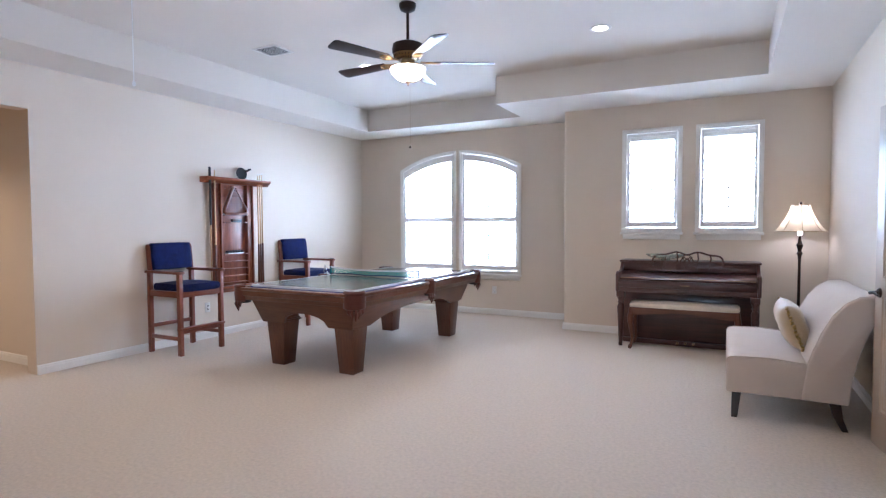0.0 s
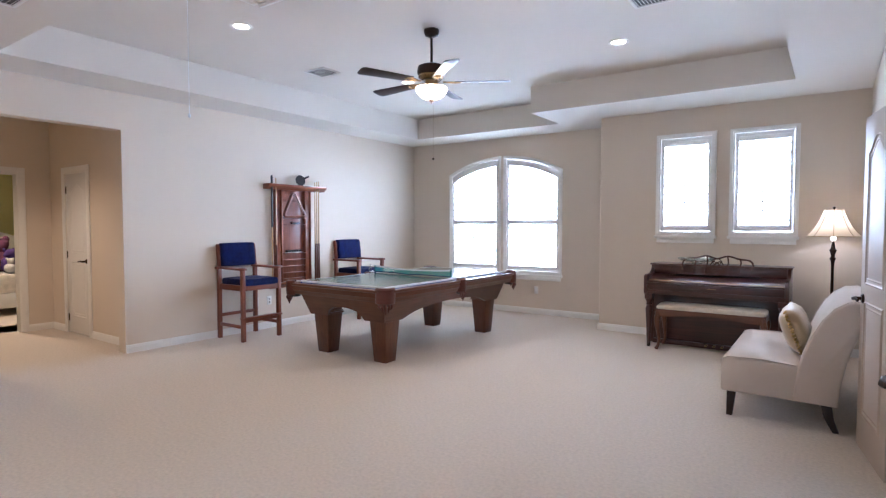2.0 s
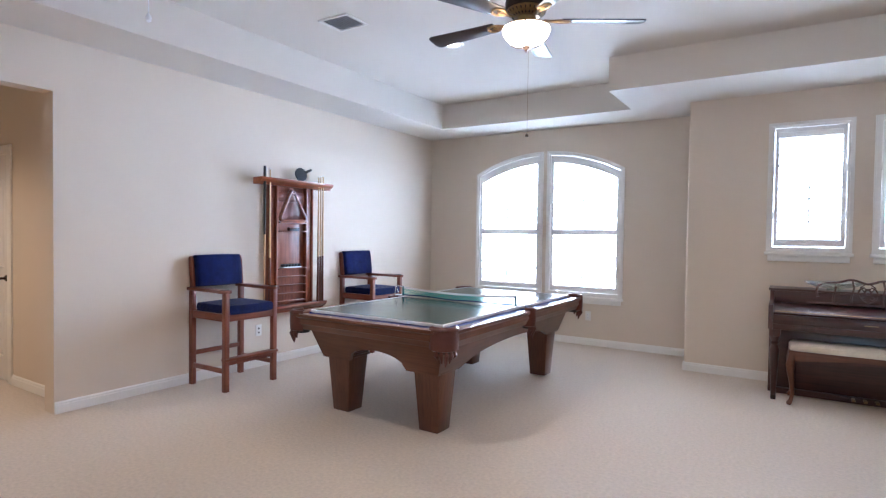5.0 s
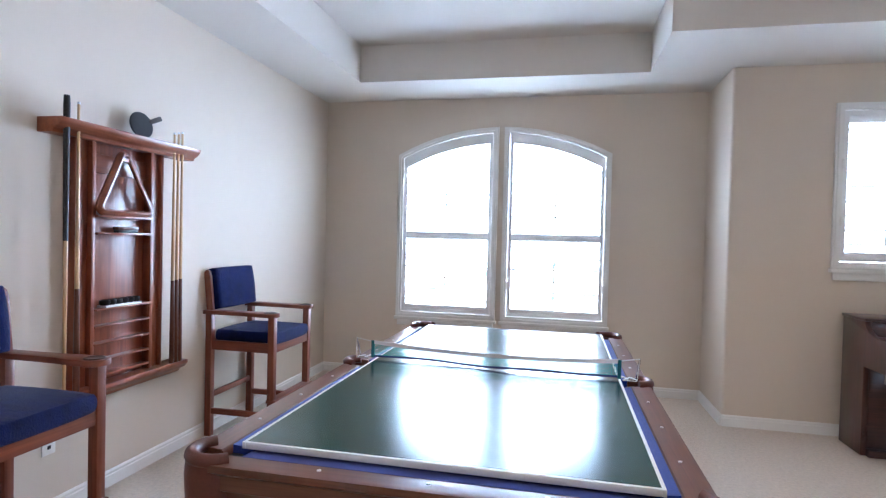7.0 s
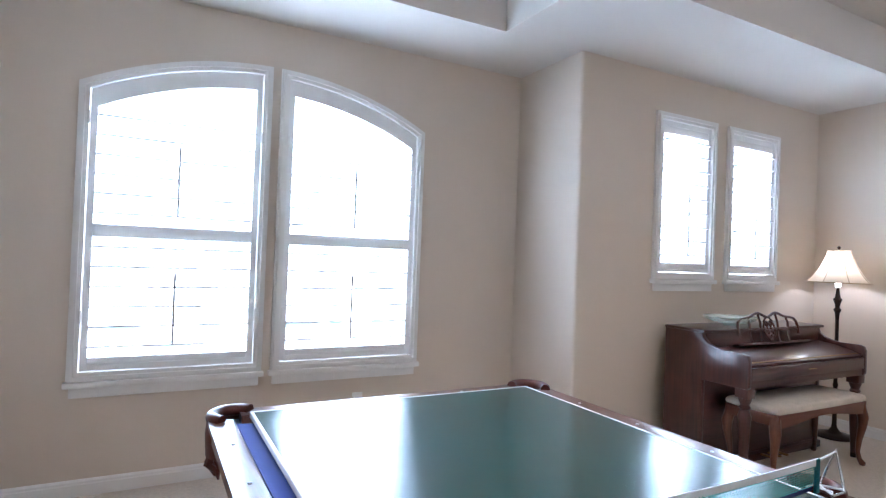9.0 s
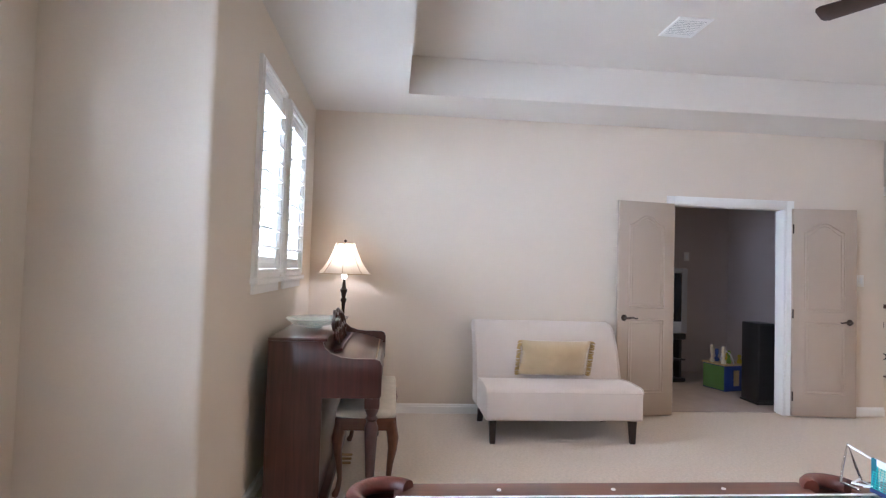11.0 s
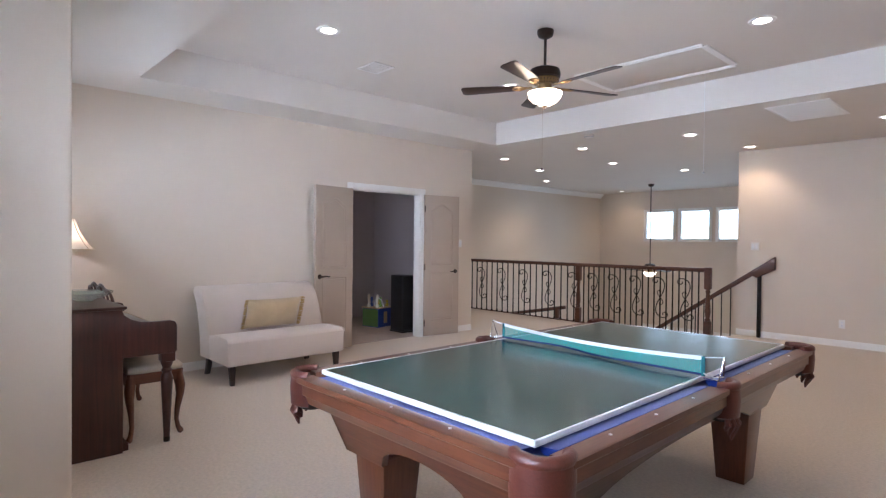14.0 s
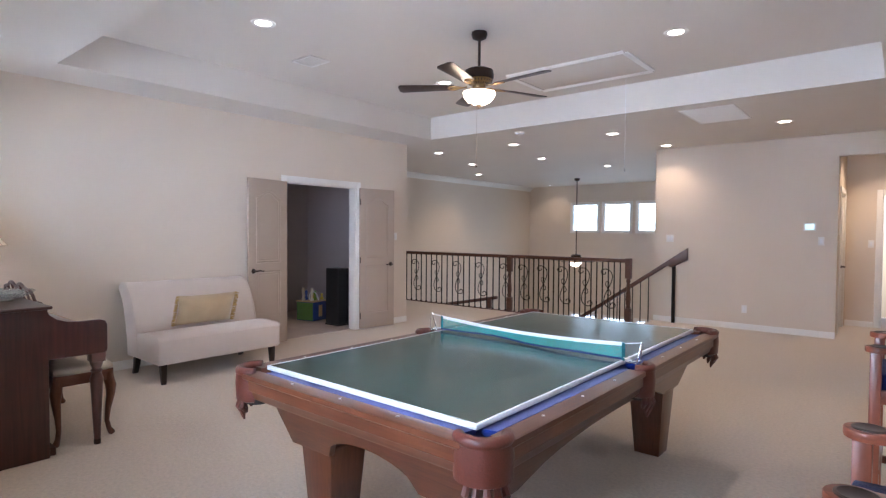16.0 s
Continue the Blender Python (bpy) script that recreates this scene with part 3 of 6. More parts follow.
# ---- recessed lights ----
def recessed_light(x, y, z, group, watts=1.0):
    c = thing("recessed_light", pose(x, y, z), "white-trimmed recessed ceiling light, switched on; those in the hall lights group are unseen and added for brightness", "ceiling light", group)
    b = B()
    lathe(b, [(0.062, -0.001), (0.064, -0.006), (0.078, -0.009), (0.094, -0.006), (0.098, 0.001)], seg=28)
    part("trim_ring", b, PLASTIC, c)
    b = B()
    lathe(b, [(0.0, -0.0045), (0.045, -0.004), (0.060, -0.0015)], seg=24)
    part("bulb", b, CANGLOW, c)
    L = new("can_lamp", bpy.data.lights.new("can_lamp", "SPOT"))
    L.data.energy, L.data.color, L.data.shadow_soft_size = CAN_WATTS * watts, WARM, 0.05
    L.data.spot_size, L.data.spot_blend = radians(125), 0.7
    L.parent = c
    L.matrix_basis = pose(0, 0, -0.02)
    return c


for x, y in ((-1.055, 5.45), (-3.585, 5.45), (-3.585, 3.17), (-1.08, 3.17)):
    recessed_light(x, y, ZT, "tray lights")
for x, y, k in ((1.08, 0.74, 0.5), (-0.43, 0.73, 0.5), (-2.00, 0.69, 0.5), (-3.95, 0.24, 0.5), (1.54, -0.84, 0.6), (0.03, -0.93, 0.6), (-2.24, -0.77, 1.1), (2.56, -2.45, 1.8), (-0.48, -2.66, 1.8), (2.60, -5.90, 0.6)):
    recessed_light(x, y, ZS, "passage lights", k)


# ---- doors ----
def door_leaf(name, m, width, height, label, paint=None):
    """A two-panel leaf with an arched upper panel; hinged at x = 0, face towards -y."""
    d = thing(name, m, label, "door")
    d["kind"] = "structure"
    paint = paint or DOOR
    t = 0.035
    b = B()
    box(b, 0.0, width, -t / 2, t / 2, 0.012, height, 0.002)
    part("slab", b, paint, d)
    mx = 0.105
    for side in (-1, 1):
        y = side * t / 2
        # lower panel
        for q, (zlo, zhi, arch) in enumerate(((0.22, 0.92, 0.0), (1.02, height - 0.13, 0.09))):
            for inset, h in ((0.0, 0.007), (0.028, 0.0035)):
                lo, hi = mx + inset, width - mx - inset
                n = 12

                def outline(i):
                    xs = [lo + i + (hi - lo - 2 * i) * k / n for k in range(n + 1)]
                    def tz(x):
                        u = (x - (lo + hi) / 2) / ((hi - lo) / 2)
                        return zhi - inset - i - arch * (1 - math.cos(math.pi * max(-1, min(1, u)))) / 2 if arch else zhi - inset - i
                    return [(lo + i, zlo + inset + i)] + [(x, tz(x)) for x in xs] + [(hi - i, zlo + inset + i)]
                b = B()
                a, c = outline(0), outline(0.016)
                vo = [b.verts.new((p[0], y, p[1])) for p in a]
                vm = [b.verts.new((p[0] + (q2[0] - p[0]) / 2, y + side * h, p[1] + (q2[1] - p[1]) / 2)) for p, q2 in zip(a, c)]
                vi = [b.verts.new((p[0], y, p[1])) for p in c]
                fs = []
                for k in range(len(a)):
                    j = (k + 1) % len(a)
                    fs += [b.faces.new((vo[k], vo[j], vm[j], vm[k])), b.faces.new((vm[k], vm[j], vi[j], vi[k]))]
                bmesh.ops.recalc_face_normals(b, faces=fs)
                if fs[0].normal.y * side < 0:
                    bmesh.ops.reverse_faces(b, faces=fs)
                part("panel_moulding", b, paint, d, smooth=30)
    for side in (-1, 1):
        b = B()
        rot = pose(width - 0.065, side * (t / 2), 0.93, 90, 0, 0)
        n0 = len(b.verts)
        lathe(b, [(0.0, 0.012 * -side), (0.022, 0.011 * -side), (0.030, 0.003 * -side), (0.030, 0.0)], seg=18)
        bmesh.ops.transform(b, matrix=rot, verts=b.verts[:])
        tube(b, [(width - 0.065, side * (t / 2), 0.93), (width - 0.065, side * (t / 2 + 0.045), 0.93), (width - 0.075, side * (t / 2 + 0.052), 0.93),
                 (width - 0.12, side * (t / 2 + 0.052), 0.936), (width - 0.17, side * (t / 2 + 0.050), 0.925), (width - 0.18, side * (t / 2 + 0.050), 0.932)],
             [0.011, 0.011, 0.011, 0.009, 0.007, 0.006], 8)
        part("door_handle", b, BRONZE, d, "dark bronze lever handle")
    for zz in (0.2, 1.0, height - 0.2):
        b = B()
        lathe(b, [(0.0, zz - 0.045), (0.007, zz - 0.045), (0.007, zz + 0.045), (0.0, zz + 0.045)], 0.0, -t / 2 - 0.004, 10)
        part("hinge", b, BRONZE, d)
    return d


def casing(name, axis, at, side, a, b_, top, w=0.075, t=0.018, depth=0.13):
    """Moulded trim around a doorway on the face of a wall, with the jamb lining behind it."""
    b = B()
    f0, f1 = (at, at + side * t) if side > 0 else (at + side * t, at)
    j0, j1 = (at - side * depth, at + side * 0.002) if side > 0 else (at - side * 0.002, at - side * depth)
    j0, j1 = min(j0, j1), max(j0, j1)

    def blk(p, q, lo, hi, y0, y1, bev=0.005):
        if axis == "y":
            box(b, y0, y1, p, q, lo, hi, bev)
        else:
            box(b, p, q, y0, y1, lo, hi, bev)
    blk(a - w, a + 0.004, 0, top + w, f0, f1)
    blk(b_ - 0.004, b_ + w, 0, top + w, f0, f1)
    blk(a + 0.004, b_ - 0.004, top - 0.004, top + w, f0, f1)
    blk(a, a + 0.014, 0, top, j0, j1, 0.001)
    blk(b_ - 0.014, b_, 0, top, j0, j1, 0.001)
    blk(a + 0.014, b_ - 0.014, top - 0.014, top, j0, j1, 0.001)
    return structure(name, b, TRIM, "white painted door casing", "door casing", 30)


casing("trim_double_door", "y", XE, -1, DY0, DY1, DZ)
casing("trim_bedroom_door", "y", HX, 1, 2.00, 2.86, 2.03)
casing("trim_closet_door", "x", HY, -1, -7.39, -6.77, 2.03)
casing("trim_back_hall_door", "x", -2.70, 1, -5.60, -4.83, 2.03)
casing("trim_back_side_door", "y", SX1 + 0.02, -1, -2.45, -1.72, 2.03)
ang = math.degrees(math.atan2(0.59, -0.10))
door_leaf("door_1", pose(0.895, DY1 + 0.016, 0, 0, 0, ang), 0.600, 2.03, "beige two-panel door leaf standing open against the wall")
ang2 = math.degrees(math.atan2(-0.60, -0.09))
door_leaf("door_2", pose(0.895, DY0 - 0.045, 0, 0, 0, ang2), 0.600, 2.03, "beige two-panel door leaf standing open against the wall")
door_leaf("door_3", pose(-7.37, HY + 0.02, 0), 0.60, 2.02, "white two-panel closet door in the hall, closed", DOORWHITE)
door_leaf("door_4", pose(SX1 + 0.06, -1.735, 0, 0, 0, -90), 0.70, 2.02, "white panel door in the back hall, closed", DOORWHITE)


# ---- pool table with its table-tennis board ----
def pool_table():
    hx, hy = 0.732, 1.312
    top = 0.763
    t = thing("pool_table", pose(-3.455, 5.368, 0), "mahogany pool table with blue cushions and leather pockets, on the carpet", "pool table")
    rw = 0.088           # width of the wooden rail
    # rails, one side at a time, with gaps for the pockets
    prof = [(0.0, 0.0), (0.0, -0.020), (0.012, -0.030), (0.012, -0.072), (0.022, -0.080), (0.030, -0.105), (0.042, -0.118), (0.125, -0.121), (0.125, -0.110), (0.088, -0.105), (0.088, -0.010), (0.082, -0.002), (0.014, 0.002)]

    def rail(axis, side, a, c):
        b = B()
        edge = hx if axis == "y" else hy
        pts = [(side * (edge - p), top + z) for p, z in prof]
        prism(b, pts, axis, a, c)
        part("rail", b, MAHOGANY[axis], t)

    gap, mid = 0.115, 0.062
    for s in (-1, 1):
        rail("y", s, -hy + gap, -mid)
        rail("y", s, mid, hy - gap)
        rail("x", s, -hx + gap, hx - gap)
    # cushions of blue cloth
    for s in (-1, 1):
        for a, c in ((-hy + 0.165, -0.075), (0.075, hy - 0.165)):
            b = B()
            e = hx - rw
            prism(b, [(s * e, top - 0.004), (s * (e - 0.062), top - 0.010), (s * (e - 0.066), top - 0.022), (s * (e - 0.03), top - 0.05), (s * e, top - 0.05)], "y", a, c)
            part("cushion", b, FELT, t, "royal blue cloth cushion")
        b = B()
        e = hy - rw
        prism(b, [(s * e, top - 0.004), (s * (e - 0.062), top - 0.010), (s * (e - 0.066), top - 0.022), (s * (e - 0.03), top - 0.05), (s * e, top - 0.05)], "x", -hx + 0.165, hx - 0.165)
        part("cushion", b, FELT, t, "royal blue cloth cushion")
    b = B()
    box(b, -hx + rw, hx - rw, -hy + rw, hy - rw, top - 0.06, top - 0.045)
    part("bed", b, FELT, t, "blue cloth playing bed", 0)
    # sights
    for s in (-1, 1):
        for k in (-3, -2, -1, 1, 2, 3):
            b = B()
            lathe(b, [(0.0, top + 0.0035), (0.006, top + 0.003), (0.006, top)], s * (hx - 0.048), k * hy * 0.235, 10)
            part("sight", b, LINEWHITE, t)
        for k in (-1, 0, 1):
            b = B()
            lathe(b, [(0.0, top + 0.0035), (0.006, top + 0.003), (0.006, top)], k * hx * 0.42, s * (hy - 0.048), 10)
            part("sight", b, LINEWHITE, t)
    # pockets
    def pocket(cx, cy, direction, spread, r, name):
        """A padded leather horseshoe, its skirt and the tasselled shield under it."""
        angs = [direction - spread + 2 * spread * k / 18 for k in range(19)]
        b = B()
        tube(b, [(cx + r * math.cos(a), cy + r * math.sin(a), top + 0.004) for a in angs], 0.021, 10)
        pk = part(name, b, LEATHER, t, "reddish brown leather pocket")
        b = B()
        ro, ri = r + 0.016, r - 0.002
        rings = []
        for rad, z in ((ro, top - 0.004), (ro + 0.004, top - 0.05), (ro, top - 0.125), (ri, top - 0.135), (ri, top - 0.004)):
            rings.append([b.verts.new((cx + rad * math.cos(a), cy + rad * math.sin(a), z)) for a in angs])
        fs = []
        for i in range(5):
            p, q = rings[i], rings[(i + 1) % 5]
            for k in range(18):
                fs.append(b.faces.new((p[k], p[k + 1], q[k + 1], q[k])))
        bmesh.ops.recalc_face_normals(b, faces=fs)
        part("skirt", b, LEATHER, pk)
        b = B()
        lathe(b, [(0.0, top - 0.16), (ri * 0.7, top - 0.15), (ri, top - 0.06), (ri, top - 0.03)], cx, cy, 18)
        part("cup", b, BLACK, pk, "dark inside of the pocket")
        b = B()
        for k in range(5):
            a = direction + (k - 2) * spread * 0.26
            d = Vector((math.cos(a), math.sin(a), 0))
            p0 = Vector((cx, cy, top - 0.12)) + d * (r * 0.93)
            w = 1 - abs(k - 2) * 0.22
            tube(b, [p0, p0 + d * 0.012 - Vector((0, 0, 0.035)), p0 - d * 0.006 - Vector((0, 0, 0.075 * w + 0.01)), p0 - d * 0.012 - Vector((0, 0, 0.10 * w + 0.01))], [0.010, 0.015, 0.011, 0.004], 7)
        part("tassel", b, LEATHER, pk)
    for sx in (-1, 1):
        for sy in (-1, 1):
            pocket(sx * (hx - 0.093), sy * (hy - 0.093), math.atan2(sy, sx), 1.62, 0.078, "corner_pocket")
        pocket(sx * (hx - 0.055), 0.0, 0.0 if sx > 0 else math.pi, 1.5, 0.056, "side_pocket")
    # apron and flared cabinet with arched lower edges
    zb, zt = 0.42, top - 0.115
    for s in (-1, 1):
        for axis in ("x", "y"):
            outer, other = (hx, hy) if axis == "y" else (hy, hx)
            b = B()
            n = 24
            lim = 0.70 if axis == "y" else 0.50
            ends_t, ends_b = other - 0.13, other - 0.205
            rows = []
            for k in range(n + 1):
                u = -1 + 2 * k / n
                arch = 0.115 * max(0.0, 1 - (u / lim) ** 2) ** 0.55 if abs(u) < lim else 0.0
                zlow = zb + arch
                f = (zlow - zb) / (zt - zb)
                ol, ot = outer - 0.205 + 0.075 * f, outer - 0.13
                rows.append((u * (ends_b + (ends_t - ends_b) * f), ol, zlow, u * ends_t, ot))
            vs = []
            for a, o, z, a2, o2 in rows:
                quad = []
                for off in (0.0, -0.03):
                    for aa, oo, zz in ((a, o + off, z), (a2, o2 + off, zt)):
                        quad.append(b.verts.new((s * oo, aa, zz) if axis == "y" else (aa, s * oo, zz)))
                vs.append(quad)
            fs = []
            for p, q in zip(vs, vs[1:]):
                for i, j in ((0, 1), (1, 3), (3, 2), (2, 0)):
                    fs.append(b.faces.new((p[i], p[j], q[j], q[i])))
            for e in (vs[0], vs[-1]):
                fs.append(b.faces.new((e[0], e[1], e[3], e[2])))
            bmesh.ops.recalc_face_normals(b, faces=fs)
            part("cabinet_side", b, MAHOGANY[axis], t)
    b = B()
    for s in (-1, 1):
        box(b, s * (hx - 0.115) - 0.016, s * (hx - 0.115) + 0.016, -hy + 0.1, hy - 0.1, zt - 0.012, zt + 0.004, 0.004)
        box(b, -hx + 0.1, hx - 0.1, s * (hy - 0.115) - 0.016, s * (hy - 0.115) + 0.016, zt - 0.0125, zt + 0.0035, 0.004)
    part("moulding", b, MAHOGANY["y"], t)
    b = B()
    box(b, -hx + 0.2, hx - 0.2, -hy + 0.2, hy - 0.2, 0.60, 0.64)
    part("slate_frame", b, MAHOGANY["y"], t)
    for sx in (-1, 1):
        for sy in (-1, 1):
            cx, cy = sx * (hx - 0.325), sy * (hy - 0.350)
            b = B()
            frustum(b, cx, cy, 0.0, 0.43, 0.078, 0.078, 0.108, 0.108, 0.006)
            box(b, cx - 0.104, cx + 0.104, cy - 0.104, cy + 0.104, 0.45, 0.60, 0.003)
            lg = part("leg", b, MAHOGANY["z"], t)
            b = B()
            box(b, cx - 0.124, cx + 0.124, cy - 0.124, cy + 0.124, 0.422, 0.440, 0.008)
            box(b, cx - 0.114, cx + 0.114, cy - 0.114, cy + 0.114, 0.440, 0.454, 0.005)
            part("leg_cap", b, MAHOGANY["x"], lg)
    return t


pool_table()
bx0, bx1, by0, by1, bz = -4.050, -2.852, 4.190, 6.562, 0.783
board = thing("table_tennis_board", Matrix(), "dark green table-tennis board with white edges, lying on the pool table", "table tennis board")
b = B()
box(b, bx0 + 0.004, bx1 - 0.004, by0 + 0.004, by1 - 0.004, bz - 0.018, bz - 0.001)
part("panel", b, BOARD, board, "semi-gloss dark green playing surface", 0)
for x0, x1, y0, y1 in ((bx0, bx0 + 0.011, by0, by1), (bx1 - 0.011, bx1, by0, by1), (bx0 + 0.011, bx1 - 0.011, by0, by0 + 0.011), (bx0 + 0.011, bx1 - 0.011, by1 - 0.011, by1)):
    b = B()
    box(b, x0, x1, y0, y1, bz - 0.020, bz, 0.0012)
    part("edge_band", b, LINEWHITE, board, "white painted edge band")


def table_net():
    n = thing("table_tennis_net", Matrix(), "teal table-tennis net with a white tape, strung across the board", "net")
    y0, y1, x0, x1 = 5.383, 5.318, bx0 - 0.01, bx1 - 0.008
    cols, rows = 110, 11
    top = lambda u: 0.868 - 0.022 * (1 - (2 * u - 1) ** 2)
    low = lambda u: 0.796 + 0.006 * math.sin(u * 11) * (1 - abs(2 * u - 1))
    sway = lambda u, w: y0 + (y1 - y0) * u + 0.018 * math.sin(u * 7.0) * (1 - w)
    b = B()
    h = 0.0011
    grid = [[Vector((x0 + (x1 - x0) * c / cols, sway(c / cols, r / rows), low(c / cols) + (top(c / cols) - low(c / cols)) * r / rows)) for r in range(rows + 1)] for c in range(cols + 1)]

    def strand(p, q, d):
        vs = [b.verts.new(v) for v in (p - d, p + d, q + d, q - d)]
        b.faces.new(vs)
    for c in range(cols + 1):
        for r in range(rows):
            strand(grid[c][r], grid[c][r + 1], Vector((h, 0, 0)))
    for r in range(rows + 1):
        for c in range(0, cols):
            strand(grid[c][r], grid[c + 1][r], Vector((0, 0, h)))
    tagged(part("mesh", b, surface("net_thread", (0.02, 0.33, 0.30), 0.7, vary=0.1, bump=0.0), n, "teal net mesh", 0), kind="stuff")
    for nm, f, w, mat, lab in (("top_tape", top, 0.009, LINEWHITE, "white top tape"), ("bottom_cord", low, 0.005, surface("navy_cord", (0.01, 0.02, 0.09), 0.8), "navy bottom cord")):
        b = B()
        pts = [Vector((x0 + (x1 - x0) * k / 40, sway(k / 40, 1.0 if nm == "top_tape" else 0.0), f(k / 40))) for k in range(41)]
        rings = [[b.verts.new(v + Vector((0, dy, dz))) for dy, dz in ((-0.002, -w), (0.002, -w), (0.002, w), (-0.002, w))] for v in pts]
        for p, q in zip(rings, rings[1:]):
            for i in range(4):
                b.faces.new((p[i], p[(i + 1) % 4], q[(i + 1) % 4], q[i]))
        part(nm, b, mat, n, lab, 0)
    dark = surface("net_end_tape", (0.008, 0.10, 0.12), 0.8)
    for s, x, y in ((-1, x0, y0), (1, x1, y1)):
        b = B()
        box(b, x - 0.008, x + 0.008, y - 0.004, y + 0.004, 0.788, 0.876, 0.002)
        part("end_tape", b, dark, n)
        b = B()
        xo = x + s * 0.075
        tube(b, [(x + s * 0.012, y + 0.03, 0.79), (xo, y + 0.03, 0.7875), (xo + s * 0.006, y + 0.02, 0.826), (xo + s * 0.012, y, 0.886), (xo + s * 0.004, y - 0.018, 0.826), (xo - s * 0.002, y - 0.03, 0.79), (x + s * 0.012, y - 0.03, 0.79)], 0.0035, 7)
        part("wire_post", b, CHROME, n, "bent wire post")
        b = B()
        tube(b, [(xo + s * 0.012, y, 0.884), (x, y, 0.87)], 0.0025, 6)
        part("string", b, LINEWHITE, n, "taut white string")
        b = B()
        tube(b, [(x, y, 0.804), (x + s * 0.02, y + 0.012, 0.796), (x + s * 0.035, y - 0.02, 0.793), (x + s * 0.015, y - 0.03, 0.7925), (x + s * 0.05, y + 0.02, 0.794), (xo, y - 0.026, 0.794)], 0.0030, 6)
        part("string", b, LINEWHITE, n, "knotted white string")


table_net()


# ---- spectator chairs ----
def spectator_chair(m):
    """Faces +x; origin on the floor under the seat."""
    c = thing("spectator_chair", m, "tall cherry wood armchair with navy upholstery and cup-holder arms", "chair", "spectator chairs")
    dx, dy, w = 0.235, 0.255, 0.023
    for sx in (-1, 1):
        for sy in (-1, 1):
            b = B()
            box(b, sx * dx - w, sx * dx + w, sy * dy - w, sy * dy + w, 0.0, 0.845, 0.005)
            part("leg", b, CHERRY["z"], c)
    for s in (-1, 1):
        b = B()
        box(b, -dx, dx, s * dy - 0.015, s * dy + 0.015, 0.60, 0.665, 0.004)
        part("seat_rail", b, CHERRY["x"], c)
        b = B()
        box(b, -dx, dx, s * dy - 0.012, s * dy + 0.012, 0.155, 0.195, 0.004)
        part("side_stretcher", b, CHERRY["x"], c)
        # arm: a plank that widens to a cup holder
        b = B()
        out = [(-0.27, -0.038), (-0.10, -0.036), (0.06, -0.040), (0.13, -0.050)]
        ring = [(0.222 + 0.058 * math.cos(a), 0.058 * math.sin(a)) for a in [radians(q) for q in range(-120, 121, 20)]]
        pts = out + ring + [(x, -y) for x, y in out[::-1]]
        prism(b, [(x, s * dy + y) for x, y in pts], "z", 0.845, 0.872, 0.004)
        arm = part("arm", b, CHERRY["x"], c)
        b = B()
        lathe(b, [(0.0, 0.8735), (0.030, 0.874), (0.036, 0.8765), (0.042, 0.8745), (0.043, 0.870)], 0.220, s * dy, 22)
        part("cup_holder", b, ESPRESSO, arm, "dark cup-holder recess")
        # back post leaning back
        b = B()
        prism(b, [(-0.258, 0.86), (-0.208, 0.86), (-0.232, 1.10), (-0.245, 1.138), (-0.265, 1.148), (-0.285, 1.13)], "y", s * dy - 0.012, s * dy + 0.012, 0.004)
        part("back_post", b, CHERRY["z"], c)
    for x in (-1, 1):
        b = B()
        box(b, x * dx - 0.015, x * dx + 0.015, -dy, dy, 0.60, 0.665, 0.004)
        part("seat_rail", b, CHERRY["y"], c)
    b = B()
    box(b, -dx - 0.011, -dx + 0.011, -dy, dy, 0.26, 0.30, 0.004)
    part("back_stretcher", b, CHERRY["y"], c)
    b = B()
    box(b, dx - 0.03, dx + 0.042, -dy - 0.024, dy + 0.024, 0.265, 0.288, 0.005)
    box(b, dx - 0.012, dx + 0.012, -dy, dy, 0.225, 0.266, 0.003)
    part("foot_rest", b, CHERRY["y"], c)
    b = B()
    cushion(b, -0.215, 0.262, -0.238, 0.238, 0.655, 0.735, 0.018)
    part("seat", b, VELVET, c, "navy chenille seat cushion", 60)
    b = B()
    cushion(b, -0.145, 0.145, -0.240, 0.240, -0.032, 0.032, 0.012)
    bmesh.ops.transform(b, matrix=pose(-0.228, 0, 1.015, 0, 90 - 8, 0), verts=b.verts[:])
    part("backrest", b, VELVET, c, "navy chenille back cushion", 60)
    return c


first = spectator_chair(pose(-5.235, 4.385, 0))
copy_thing(first, pose(-5.25, 6.34, 0))


